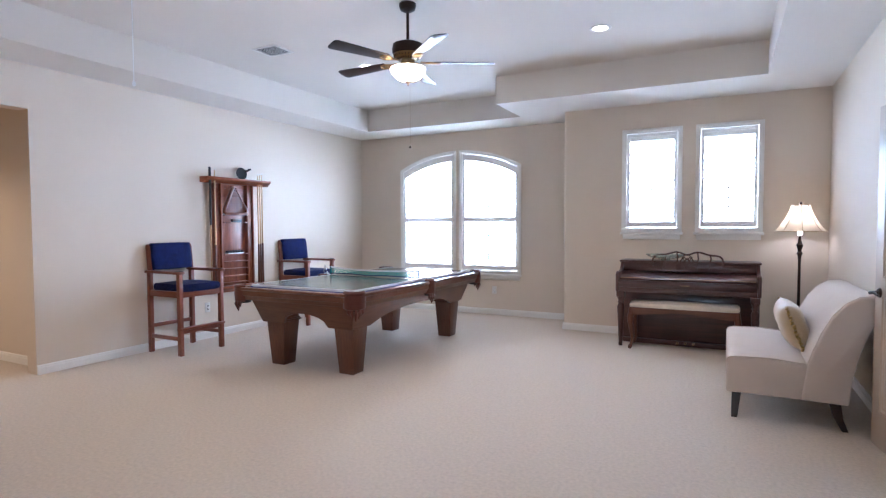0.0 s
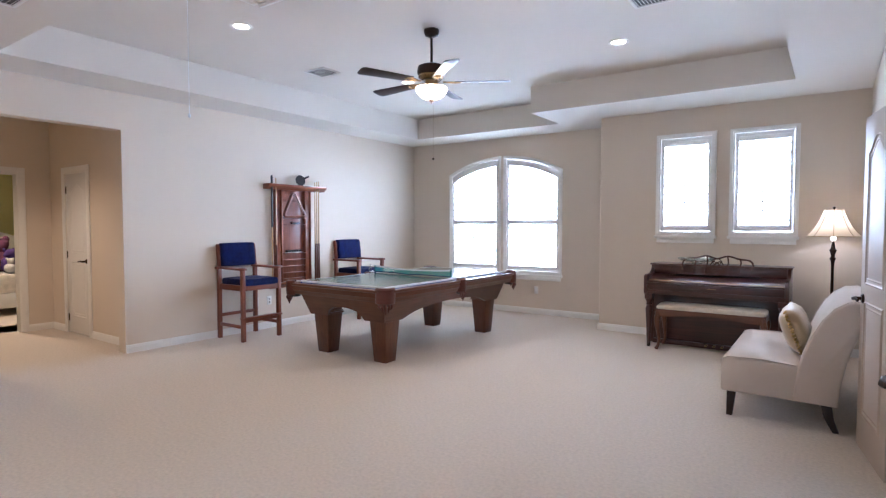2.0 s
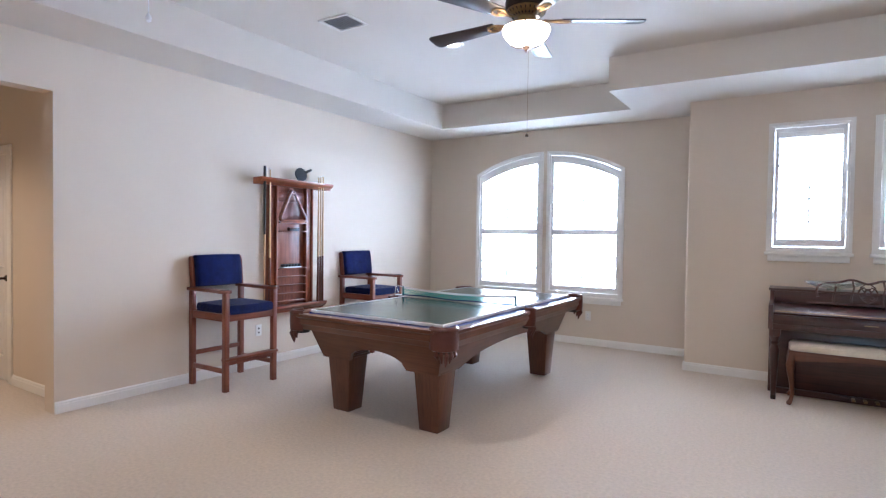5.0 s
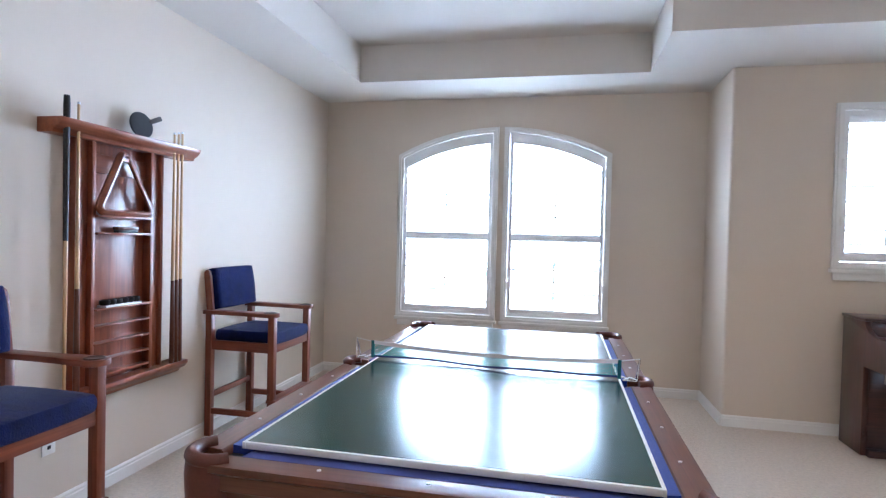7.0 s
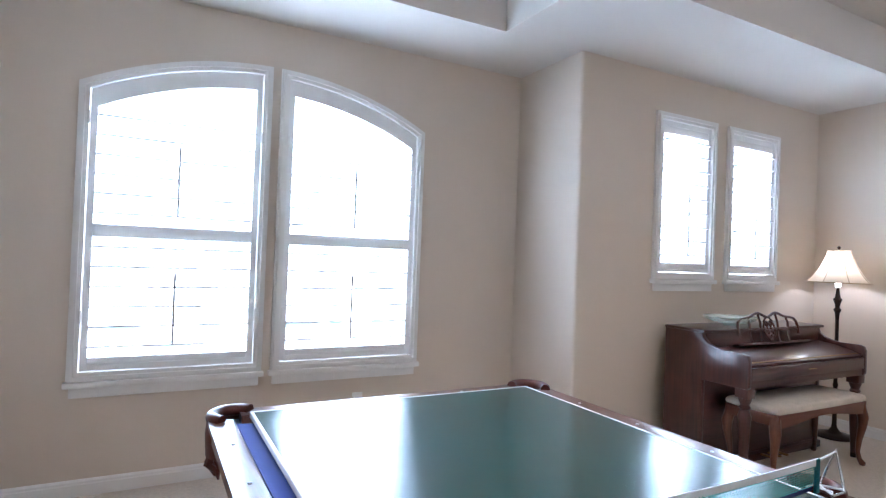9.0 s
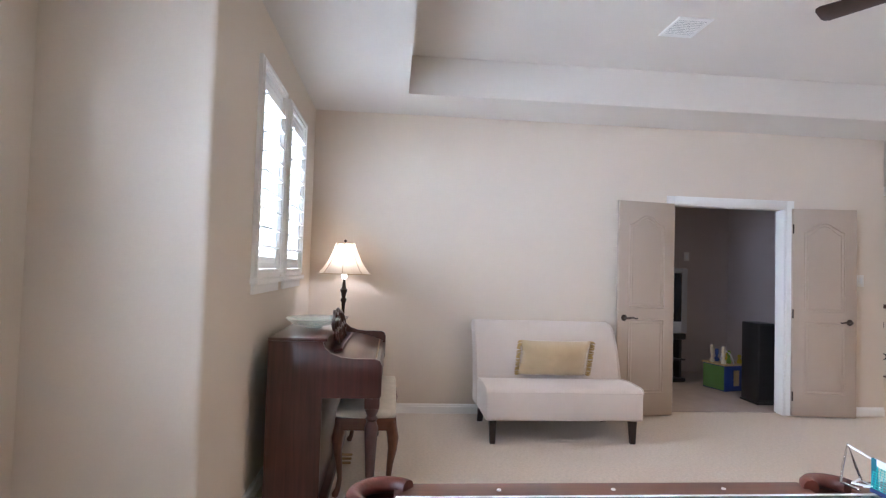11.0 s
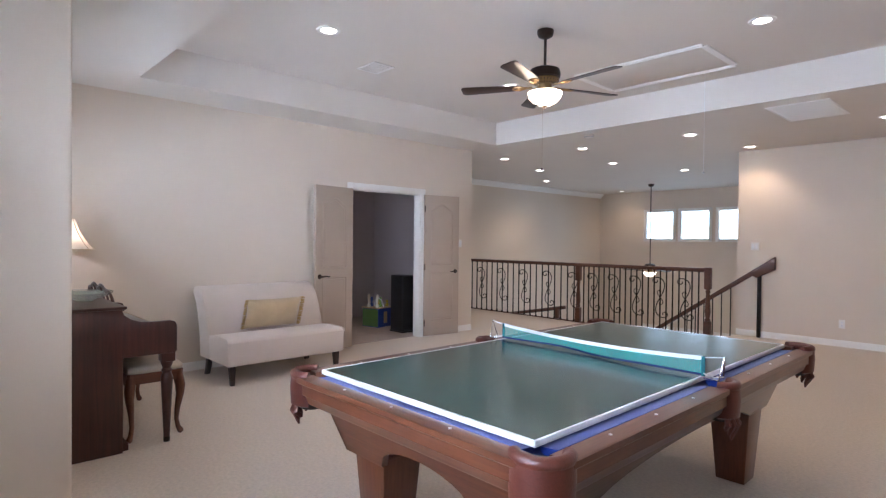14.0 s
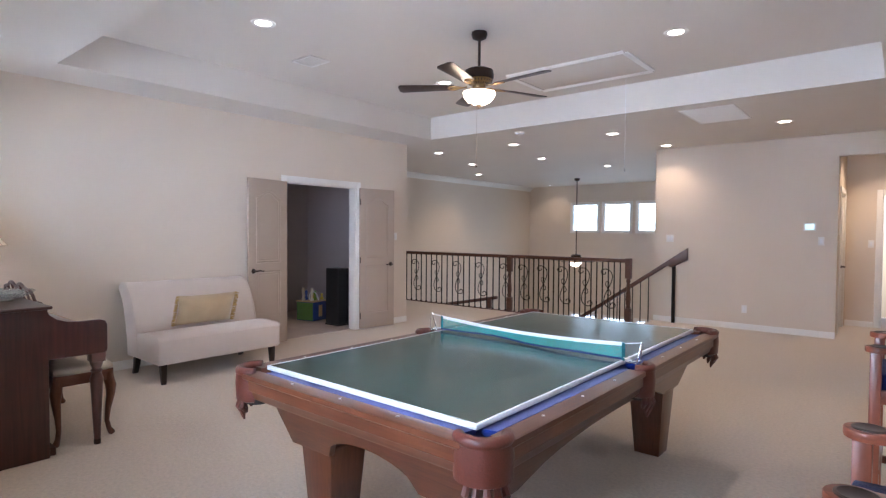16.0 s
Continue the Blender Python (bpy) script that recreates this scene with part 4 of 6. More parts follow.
# ---- cue rack on the west wall ----
def cue_rack():
    r = thing("cue_rack", pose(XW, 5.325, 0), "wall-mounted cherry cue rack with shelves and a cornice", "cue rack")
    wd = RACKWOOD

    def slab(name, x0, x1, y0, y1, z0, z1, bev, grain, label=""):
        b = B()
        box(b, x0, x1, y0, y1, z0, z1, bev)
        return part(name, b, wd[grain], r, label)
    slab("back_panel", 0.0, 0.018, -0.345, 0.275, 0.60, 1.86, 0.002, "z")
    for y in (-0.335, -0.245, 0.165, 0.255):
        slab("stile", 0.018, 0.060 if abs(y) > 0.25 else 0.068, y - 0.012, y + 0.012, 0.60, 1.86, 0.004, "z")
    slab("pilaster", 0.018, 0.042, -0.323, -0.257, 0.60, 1.86, 0.003, "z")
    slab("pilaster", 0.018, 0.042, 0.177, 0.243, 0.60, 1.86, 0.003, "z")
    for z in (1.475, 1.385, 0.99, 0.90, 0.81, 0.72, 0.64):
        slab("shelf", 0.018, 0.085 if z > 1.3 or z == 0.99 else 0.07, -0.233, 0.153, z - 0.006, z + 0.006, 0.002, "y")
    b = B()
    prism(b, [(0.0, 1.855), (0.085, 1.855), (0.095, 1.872), (0.118, 1.885), (0.135, 1.905), (0.140, 1.925), (0.0, 1.925)], "y", -0.500, 0.500, 0.002)
    part("cornice", b, wd["y"], r)
    b = B()
    prism(b, [(0.0, 0.525), (0.05, 0.525), (0.06, 0.545), (0.095, 0.56), (0.115, 0.585), (0.115, 0.605), (0.0, 0.605)], "y", -0.440, 0.435, 0.002)
    part("base_ledge", b, wd["y"], r)
    slab("peg", 0.018, 0.075, -0.06, -0.02, 1.775, 1.80, 0.004, "x")
    slab("top_rail", 0.018, 0.032, -0.233, 0.153, 1.70, 1.80, 0.003, "y")
    return r


cue_rack()


def cue(y, z0, z1, x, butt_up, group="pool cues"):
    """A tapered stick resting on the ledge: maple shaft and dark butt."""
    c = thing("pool_cue", pose(XW + x, y, z0), "maple pool cue with a dark wrapped butt, standing in the rack", "pool cue", group)
    h = z1 - z0
    b = B()
    if butt_up:
        tube(b, [(0, 0, 0.02), (0, 0, h * 0.52)], [0.007, 0.011], 10)
        part("shaft", b, MAPLE, c)
        b = B()
        tube(b, [(0, 0, h * 0.52), (0, 0, h * 0.97), (0, 0, h)], [0.0112, 0.0150, 0.013], 10)
        part("butt", b, BLACK, c, "black wrapped butt")
    else:
        b = B()
        tube(b, [(0, 0, h * 0.36), (0, 0, h - 0.012)], [0.0105, 0.0062], 10)
        part("shaft", b, MAPLE, c)
        b = B()
        tube(b, [(0, 0, 0.0), (0, 0, 0.02), (0, 0, h * 0.36)], [0.014, 0.015, 0.0107], 10)
        part("butt", b, MAHOGANY["z"], c, "dark red butt")
    b = B()
    tube(b, [(0, 0, 0.0), (0, 0, 0.02)] if butt_up else [(0, 0, h - 0.012), (0, 0, h)], 0.0062, 8)
    part("tip", b, LINEWHITE, c)


cue(4.885, 0.606, 2.035, 0.104, True)
cue(4.955, 0.606, 2.02, 0.100, False)
for q, y in enumerate((5.630, 5.665, 5.70)):
    cue(y, 0.606, 2.00 + 0.008 * q, 0.100, False)

b = B()
pts = []
for a0, px, pz in ((90, 0.0, 0.140), (210, -0.150, -0.125), (330, 0.150, -0.125)):
    pts += [(px + 0.03 * math.cos(radians(a0 + q)), pz + 0.03 * math.sin(radians(a0 + q))) for q in (-60, -30, 0, 30, 60)]
loop = [(0.0, x, z) for x, z in pts]
tube(b, loop + loop[:1], 0.011, 8, 1.8)
tri = solid("ball_rack_triangle", b, RACKWOOD["y"], "wooden billiard triangle hanging on a peg", "triangle")
tri.matrix_world = pose(XW + 0.072, 5.285, 1.650, 0, -4, 0)
for y, mat, lab in ((5.135, LINEWHITE, "white billiard chalk cube on the rack shelf"), (5.16, LINEWHITE, "white billiard chalk cube on the rack shelf"), (5.19, LINEWHITE, "white billiard chalk cube on the rack shelf"),
                    (5.405, CHERRY["y"], "reddish billiard chalk cube on the rack shelf"), (5.435, CHERRY["y"], "reddish billiard chalk cube on the rack shelf")):
    b = B()
    box(b, -0.011, 0.011, -0.011, 0.011, 0, 0.022, 0.003)
    o = solid("chalk_cube", b, mat, lab, "chalk", "chalk cubes")
    o.matrix_world = pose(XW + 0.05, y, 1.4815)
b = B()
box(b, -0.02, 0.02, -0.075, 0.075, 0.014, 0.034, 0.006)
o = thing("table_brush", pose(XW + 0.05, 5.315, 1.3915), "small dark bristle brush lying on the rack shelf", "brush")
part("back", b, MAHOGANY["y"], o)
b = B()
box(b, -0.016, 0.016, -0.07, 0.07, 0.0, 0.014, 0.002)
part("bristles", b, BLACK, o)
o = thing("ball_tray", pose(XW + 0.055, 5.275, 0.9965), "dark plastic tray lying on the rack shelf", "tray")
b = B()
box(b, -0.03, 0.03, -0.125, 0.125, 0, 0.012, 0.003)
part("tray_base", b, LINEWHITE, o)
for k in range(6):
    b = B()
    lathe(b, [(0.020, 0.012), (0.026, 0.02), (0.026, 0.036), (0.018, 0.040), (0.016, 0.03)], 0.0, -0.105 + k * 0.042, 14)
    part("ring", b, BLACK, o)


def paddle(m):
    p = thing("table_tennis_paddle", m, "black table-tennis paddle lying on the rack cornice", "paddle")
    b = B()
    lathe(b, [(0.0, 0.0), (0.073, 0.0), (0.076, 0.004), (0.073, 0.011), (0.0, 0.011)], 0, 0, 26, 1.0, 1.05)
    part("blade", b, BLACK, p)
    b = B()
    box(b, -0.014, 0.014, 0.065, 0.165, -0.004, 0.016, 0.006)
    part("grip", b, ESPRESSO, p)


paddle(pose(XW + 0.06, 5.40, 1.998) @ pose(0, 0, 0, 24, 0, 0) @ pose(0, 0, 0, 0, 78, 0))


# ---- piano ----
def piano():
    px0, px1 = -1.110, 0.290
    p = thing("spinet_piano", Matrix(), "dark walnut spinet piano with an openwork music desk, against the wall", "piano")
    yb, yf, yk = 7.255, 6.955, 6.632
    # case sides with the scooped arms
    side = [(yb, 0.0), (yf, 0.0), (yf, 0.605), (yk + 0.01, 0.605), (yk, 0.62), (yk, 0.785), (yk + 0.012, 0.812), (yk + 0.04, 0.822), (6.79, 0.822)]
    side += [(6.79 + 0.17 * math.sin(a), 0.822 + 0.088 * (1 - math.cos(a))) for a in (0.4, 0.8, 1.2, 1.5)]
    side += [(yf, 0.915), (yb, 0.915)]
    for x0, x1 in ((px0, px0 + 0.035), (px1 - 0.035, px1)):
        b = B()
        prism(b, side, "x", x0, x1, 0.004)
        part("side_panel", b, WALNUT["z"], p)
    b = B()
    box(b, px0 - 0.012, px1 + 0.012, yf - 0.02, yb, 0.915, 0.935, 0.006)
    part("lid", b, WALNUT["x"], p)
    b = B()
    box(b, px0 + 0.035, px1 - 0.035, yf - 0.005, yf + 0.02, 0.80, 0.915, 0.003)
    part("upper_panel", b, WALNUT["x"], p)
    b = B()
    box(b, px0 + 0.035, px1 - 0.035, yf + 0.005, yf + 0.03, 0.05, 0.60, 0.003)
    part("lower_panel", b, WALNUT["x"], p)
    b = B()
    box(b, px0 + 0.035, px1 - 0.035, yf - 0.04, yf + 0.06, 0.0, 0.05, 0.003)
    part("toe_rail", b, WALNUT["x"], p)
    b = B()
    box(b, px0 + 0.035, px1 - 0.035, yk + 0.012, yf, 0.605, 0.665, 0.004)
    part("key_bed", b, WALNUT["x"], p)
    b = B()
    box(b, px0 + 0.035, px1 - 0.035, yk + 0.002, yk + 0.025, 0.655, 0.735, 0.004)
    part("key_slip", b, WALNUT["x"], p)
    # fallboard, folded over the keys
    b = B()
    prism(b, [(yk + 0.025, 0.735), (yk + 0.018, 0.750), (6.72, 0.775), (6.82, 0.800), (yf - 0.005, 0.815), (yf - 0.005, 0.795), (6.82, 0.780), (6.72, 0.755), (yk + 0.03, 0.730)], "x", px0 + 0.036, px1 - 0.036, 0.002)
    part("fallboard", b, WALNUT["x"], p)
    b = B()
    tube(b, [(px0 + 0.05, yk + 0.045, 0.758), (px1 - 0.05, yk + 0.045, 0.758)], 0.006, 8)
    part("fallboard_hinge", b, GOLD, p)
    b = B()
    box(b, -0.455, -0.365, yk + 0.0005, yk + 0.0022, 0.693, 0.698)
    part("nameplate", b, GOLD, p, "small gilt lettering mark")
    # front legs
    for x in (px0 + 0.05, px1 - 0.05):
        b = B()
        lathe(b, [(0.0, 0.0), (0.018, 0.0), (0.020, 0.05), (0.028, 0.22), (0.037, 0.40), (0.040, 0.43), (0.032, 0.455), (0.026, 0.470), (0.036, 0.485), (0.026, 0.500), (0.038, 0.530), (0.040, 0.545)], x, yk + 0.05, 18)
        box(b, x - 0.042, x + 0.042, yk + 0.008, yk + 0.092, 0.545, 0.606, 0.004)
        lg = part("leg", b, WALNUT["z"], p)
        b = B()
        lathe(b, [(0.0, 0.0), (0.020, 0.001), (0.021, 0.03), (0.0175, 0.04)], x, yk + 0.05, 14)
        part("ferrule", b, BRONZE, lg)
    # openwork music desk
    desk = pose(-0.41, yf - 0.045, 0.822, -14, 0, 0)
    b = B()
    w = 0.345
    top = lambda u: 0.155 + 0.055 * (1 - u * u) ** 0.5 - 0.02 * math.cos(u * 9) * (1 - abs(u))
    tube(b, [(w * (-1 + k / 14), 0, top(-1 + k / 14)) for k in range(29)], 0.010, 8)
    tube(b, [(-w, 0, 0.06), (-w - 0.012, 0, 0.11), (-w, 0, top(-1))], 0.010, 8)
    tube(b, [(w, 0, 0.06), (w + 0.012, 0, 0.11), (w, 0, top(1))], 0.010, 8)
    tube(b, [(w * (-1 + k / 8), 0, 0.10 - 0.010 * math.cos(k * 1.57)) for k in range(17)], 0.008, 8)
    for u in (-0.66, -0.30, 0.30, 0.66):
        tube(b, [(w * u, 0, 0.0), (w * (u - 0.03), 0, 0.05), (w * u, 0, 0.10), (w * (u + 0.03), 0, 0.15), (w * u, 0, top(u))], 0.008, 8)
    for s in (-1, 1):
        tube(b, [(s * (0.02 + 0.045 * math.sin(a)), 0, 0.105 + 0.055 * math.cos(a) * (1 if a < 3.2 else 0.8)) for a in [q * 0.42 for q in range(16)]], 0.007, 8)
        tube(b, [(s * 0.005, 0, 0.02), (s * 0.05, 0, 0.06), (s * 0.015, 0, 0.11), (s * 0.05, 0, 0.16), (s * 0.01, 0, 0.195)], 0.007, 8)
    bmesh.ops.transform(b, matrix=desk, verts=b.verts[:])
    part("music_desk", b, WALNUT["x"], p, "openwork scrolled music desk")
    b = B()
    box(b, -0.42, 0.42, -0.035, 0.02, -0.004, 0.012, 0.004)
    bmesh.ops.transform(b, matrix=desk, verts=b.verts[:])
    part("desk_ledge", b, WALNUT["x"], p)
    for x in (-0.49, -0.41, -0.33):
        b = B()
        box(b, x - 0.013, x + 0.013, yf - 0.13, yf + 0.01, 0.035, 0.047, 0.004)
        part("pedal", b, GOLD, p)


piano()


def piano_bench():
    p = thing("piano_bench", pose(-0.425, 6.718, 0), "walnut piano bench with cabriole legs and a cream padded seat", "bench")
    hx, hy = 0.52, 0.165
    for s in (-1, 1):
        b = B()
        low = [(hx * (1 - k / 10), 0.372 + 0.040 * math.sin(math.pi * k / 20) ** 2) for k in range(21)]
        prism(b, [(-hx, 0.455), (hx, 0.455)] + low, "y", s * hy - 0.011, s * hy + 0.011)
        part("apron", b, MAHOGANY["x"], p)
    for s in (-1, 1):
        b = B()
        box(b, s * hx - 0.011, s * hx + 0.011, -hy, hy, 0.385, 0.455, 0.004)
        part("end_apron", b, MAHOGANY["y"], p)
    b = B()
    cushion(b, -hx - 0.012, hx + 0.012, -hy - 0.012, hy + 0.012, 0.450, 0.500, 0.014)
    part("seat", b, SEATCLOTH, p, "cream woven seat pad", 60)
    for sx in (-1, 1):
        for sy in (-1, 1):
            b = B()
            d = Vector((sx, sy, 0)).normalized()
            base = Vector((sx * (hx - 0.02), sy * (hy - 0.02), 0))
            tube(b, [base + d * o + Vector((0, 0, z)) for o, z in ((0.0, 0.455), (0.006, 0.40), (0.022, 0.34), (0.020, 0.28), (0.002, 0.18), (-0.006, 0.10), (0.006, 0.045), (0.026, 0.015), (0.034, 0.004))],
                 [0.030, 0.034, 0.034, 0.027, 0.019, 0.015, 0.016, 0.021, 0.012], 10)
            part("leg", b, MAHOGANY["z"], p)


piano_bench()


def floor_lamp():
    x, y = 0.635, 7.01
    p = thing("floor_lamp", pose(x, y, 0) @ Matrix.Diagonal((1, 1, 1.012, 1)), "bronze floor lamp with a lit cream bell shade beside the piano", "floor lamp")
    b = B()
    lathe(b, [(0.0, 0.0), (0.135, 0.0), (0.14, 0.012), (0.125, 0.024), (0.07, 0.034), (0.04, 0.05), (0.022, 0.075), (0.017, 0.10)], seg=28)
    part("base", b, BRONZE, p)
    b = B()
    lathe(b, [(0.017, 0.10), (0.014, 0.40), (0.020, 0.42), (0.014, 0.44), (0.013, 0.95), (0.017, 1.00), (0.028, 1.03), (0.016, 1.05), (0.020, 1.075), (0.033, 1.115), (0.020, 1.13), (0.014, 1.17), (0.010, 1.20), (0.010, 1.22)], seg=18)
    part("pole", b, BRONZE, p)
    shade = surface("lamp_shade_cloth", (0.84, 0.76, 0.64), 0.85, vary=0.05, coarse=6, fine=200, bump=0.1)
    nt = shade.node_tree
    pr = nt.nodes["Principled BSDF"]
    tr = nt.nodes.new("ShaderNodeBsdfTranslucent")
    tr.inputs[0].default_value = (0.92, 0.83, 0.70, 1)
    mx = nt.nodes.new("ShaderNodeMixShader")
    mx.inputs[0].default_value = 0.55
    nt.links.new(pr.outputs[0], mx.inputs[1])
    nt.links.new(tr.outputs[0], mx.inputs[2])
    nt.links.new(mx.outputs[0], nt.nodes["Material Output"].inputs[0])
    prof = [(0.228, 1.252), (0.222, 1.258), (0.185, 1.300), (0.150, 1.352), (0.120, 1.410), (0.098, 1.465), (0.083, 1.512)]
    b = B()
    rings = []
    for r, z in prof + [(q[0] - 0.003, q[1]) for q in prof[::-1]]:
        rings.append([b.verts.new((r * math.cos(math.pi * k / 12) * (1.0 - 0.035 * (k % 3 != 0)), r * math.sin(math.pi * k / 12) * (1.0 - 0.035 * (k % 3 != 0)), z)) for k in range(24)])
    fs = []
    for i in range(len(rings)):
        a, c = rings[i], rings[(i + 1) % len(rings)]
        for k in range(24):
            fs.append(b.faces.new((a[k], a[(k + 1) % 24], c[(k + 1) % 24], c[k])))
    bmesh.ops.recalc_face_normals(b, faces=fs)
    sh = part("shade", b, shade, p, "cream fabric bell shade, glowing")
    b = B()
    for k in range(8):
        a = math.pi * k / 4
        tube(b, [((r + 0.001) * math.cos(a), (r + 0.001) * math.sin(a), z) for r, z in prof], 0.0028, 6)
    for r, z in (prof[0], prof[-1]):
        tube(b, [((r + 0.0005) * math.cos(math.pi * k / 12), (r + 0.0005) * math.sin(math.pi * k / 12), z) for k in range(25)], 0.004, 6)
    part("piping", b, SATIN, sh, "tan piping")
    b = B()
    lathe(b, [(0.0, 1.20), (0.018, 1.215), (0.030, 1.30), (0.024, 1.35), (0.0, 1.375)], seg=16)
    part("bulb", b, BULBS, p, "lit bulb")
    b = B()
    lathe(b, [(0.008, 1.51), (0.004, 1.52), (0.012, 1.53), (0.013, 1.54), (0.0, 1.55)], seg=12)
    tube(b, [(-0.083, 0, 1.508), (0.083, 0, 1.508)], 0.002, 6)
    tube(b, [(0.02, 0, 1.20), (0.036, 0, 1.30), (0.03, 0, 1.42), (0.0, 0, 1.508)], 0.0018, 6)
    part("finial", b, BRONZE, p)
    L = new("lamp_light", bpy.data.lights.new("lamp_light", "POINT"))
    L.data.energy, L.data.color, L.data.shadow_soft_size = 2.4, (1.0, 0.96, 0.97), 0.03
    L.parent = p
    L.matrix_basis = pose(0, 0, 1.395)


floor_lamp()


# ---- chaise ----
def slipper_chaise():
    c = thing("slipper_chaise", pose(-0.012, 5.225, 0), "wide cream upholstered slipper chair with a scrolled back, against the wall", "chair")
    half = 0.620
    b = B()
    prism(b, [(0.0, 0.185), (0.0, 0.40), (0.012, 0.425), (0.05, 0.437), (0.25, 0.442), (0.46, 0.425), (0.50, 0.40), (0.50, 0.185)], "y", -half - 0.005, half + 0.005, 0.018)
    part("seat", b, CREAM, c, "cream seat with a piped edge", 50)
    # back: rises and rolls over to the rear
    out = [(0.44, 0.19), (0.47, 0.42), (0.50, 0.52), (0.545, 0.64), (0.60, 0.75), (0.665, 0.83), (0.735, 0.875), (0.81, 0.885), (0.87, 0.868), (0.90, 0.835), (0.895, 0.80),
           (0.86, 0.77), (0.81, 0.70), (0.77, 0.60), (0.735, 0.48), (0.71, 0.35), (0.695, 0.185)]
    b = B()
    prism(b, out, "y", -half - 0.02, half + 0.01, 0.014)
    part("back", b, CREAM, c, "cream scrolled back", 50)
    for s in (-1, 1):
        b = B()
        y = s * (half + 0.001)
        tube(b, [(x, y, z) for x, z in out[1:11]], 0.005, 6)
        tube(b, [(x, y, z) for x, z in ((0.0, 0.40), (0.012, 0.425), (0.05, 0.437), (0.25, 0.443), (0.46, 0.427))], 0.005, 6)
        part("piping", b, CREAM, c)
    b = B()
    tube(b, [(0.003, -half + 0.01, 0.402), (0.003, half - 0.01, 0.402)], 0.005, 6)
    part("piping", b, CREAM, c)
    for y in (-half + 0.06, half - 0.06):
        b = B()
        frustum(b, 0.055, y, 0.0, 0.19, 0.019, 0.019, 0.029, 0.029, 0.003, 0.012)
        part("leg", b, ESPRESSO, c, "dark tapered leg")
        b = B()
        prism(b, [(0.67, 0.0), (0.705, 0.0), (0.675, 0.08), (0.66, 0.19), (0.595, 0.19), (0.62, 0.09)], "y", y - 0.024, y + 0.024, 0.003)
        part("leg", b, ESPRESSO, c, "dark splayed rear leg")


slipper_chaise()


def throw_pillow():
    p = thing("throw_pillow", pose(0.415, 5.20, 0.605, 0, 70, 0), "gold satin pillow with tasselled ends, leaning on the chaise", "pillow")
    b = B()
    n = 16
    hx, hy = 0.165, 0.300
    r = bmesh.ops.create_grid(b, x_segments=n, y_segments=n, size=1.0)
    lower = bmesh.ops.duplicate(b, geom=b.verts[:] + b.edges[:] + b.faces[:])
    low = {v for v in lower["geom"] if isinstance(v, bmesh.types.BMVert)}
    for v in b.verts:
        u, w = v.co.x, v.co.y
        bulge = ((1 - u ** 4) * (1 - w ** 4)) ** 0.6
        pinch = 1 - 0.07 * (1 - abs(u) ** 2) * (abs(w) > 0.99) - 0.02
        v.co = Vector((u * hx * (1 - 0.06 * (1 - w * w)), w * hy * (1 - 0.05 * (1 - u * u)), (-1 if v in low else 1) * 0.088 * bulge + 0.006 * noise.noise((u * 4, w * 4, 1))))
    bmesh.ops.reverse_faces(b, faces=[f for f in b.faces if all(v in low for v in f.verts)])
    bmesh.ops.remove_doubles(b, verts=b.verts[:], dist=0.002)
    part("cover", b, SATIN, p, "", 70)
    for s in (-1, 1):
        b = B()
        rnd = random.Random(5)
        for k in range(15):
            x = -hx + 2 * hx * (k + 0.5) / 15
            y = s * (hy - 0.004)
            tube(b, [(x, y, 0.0), (x + rnd.uniform(-0.006, 0.006), y + s * 0.018, -0.006 + rnd.uniform(-0.008, 0.008)), (x + rnd.uniform(-0.01, 0.01), y + s * 0.038, -0.014)], [0.008, 0.010, 0.004], 6)
        part("fringe", b, FRINGE, p, "gold tassel fringe")


throw_pillow()

# glass bowl on the piano
b = B()
prof = [(0.0, 0.012), (0.06, 0.014), (0.12, 0.024), (0.17, 0.048), (0.185, 0.062), (0.186, 0.068), (0.168, 0.056), (0.12, 0.032), (0.06, 0.021), (0.0, 0.019)]
lathe(b, prof, 0, 0, 32, 1.15, 0.9)
bowl = thing("glass_bowl", pose(-0.64, 7.08, 0.935), "wide clear green-tinted glass bowl standing on the piano", "bowl")
part("dish", b, BOWLGLASS, bowl, "", 60)
b = B()
lathe(b, [(0.0, 0.0), (0.05, 0.0), (0.055, 0.004), (0.05, 0.0125), (0.0, 0.0125)], 0, 0, 24)
part("foot", b, BOWLGLASS, bowl)


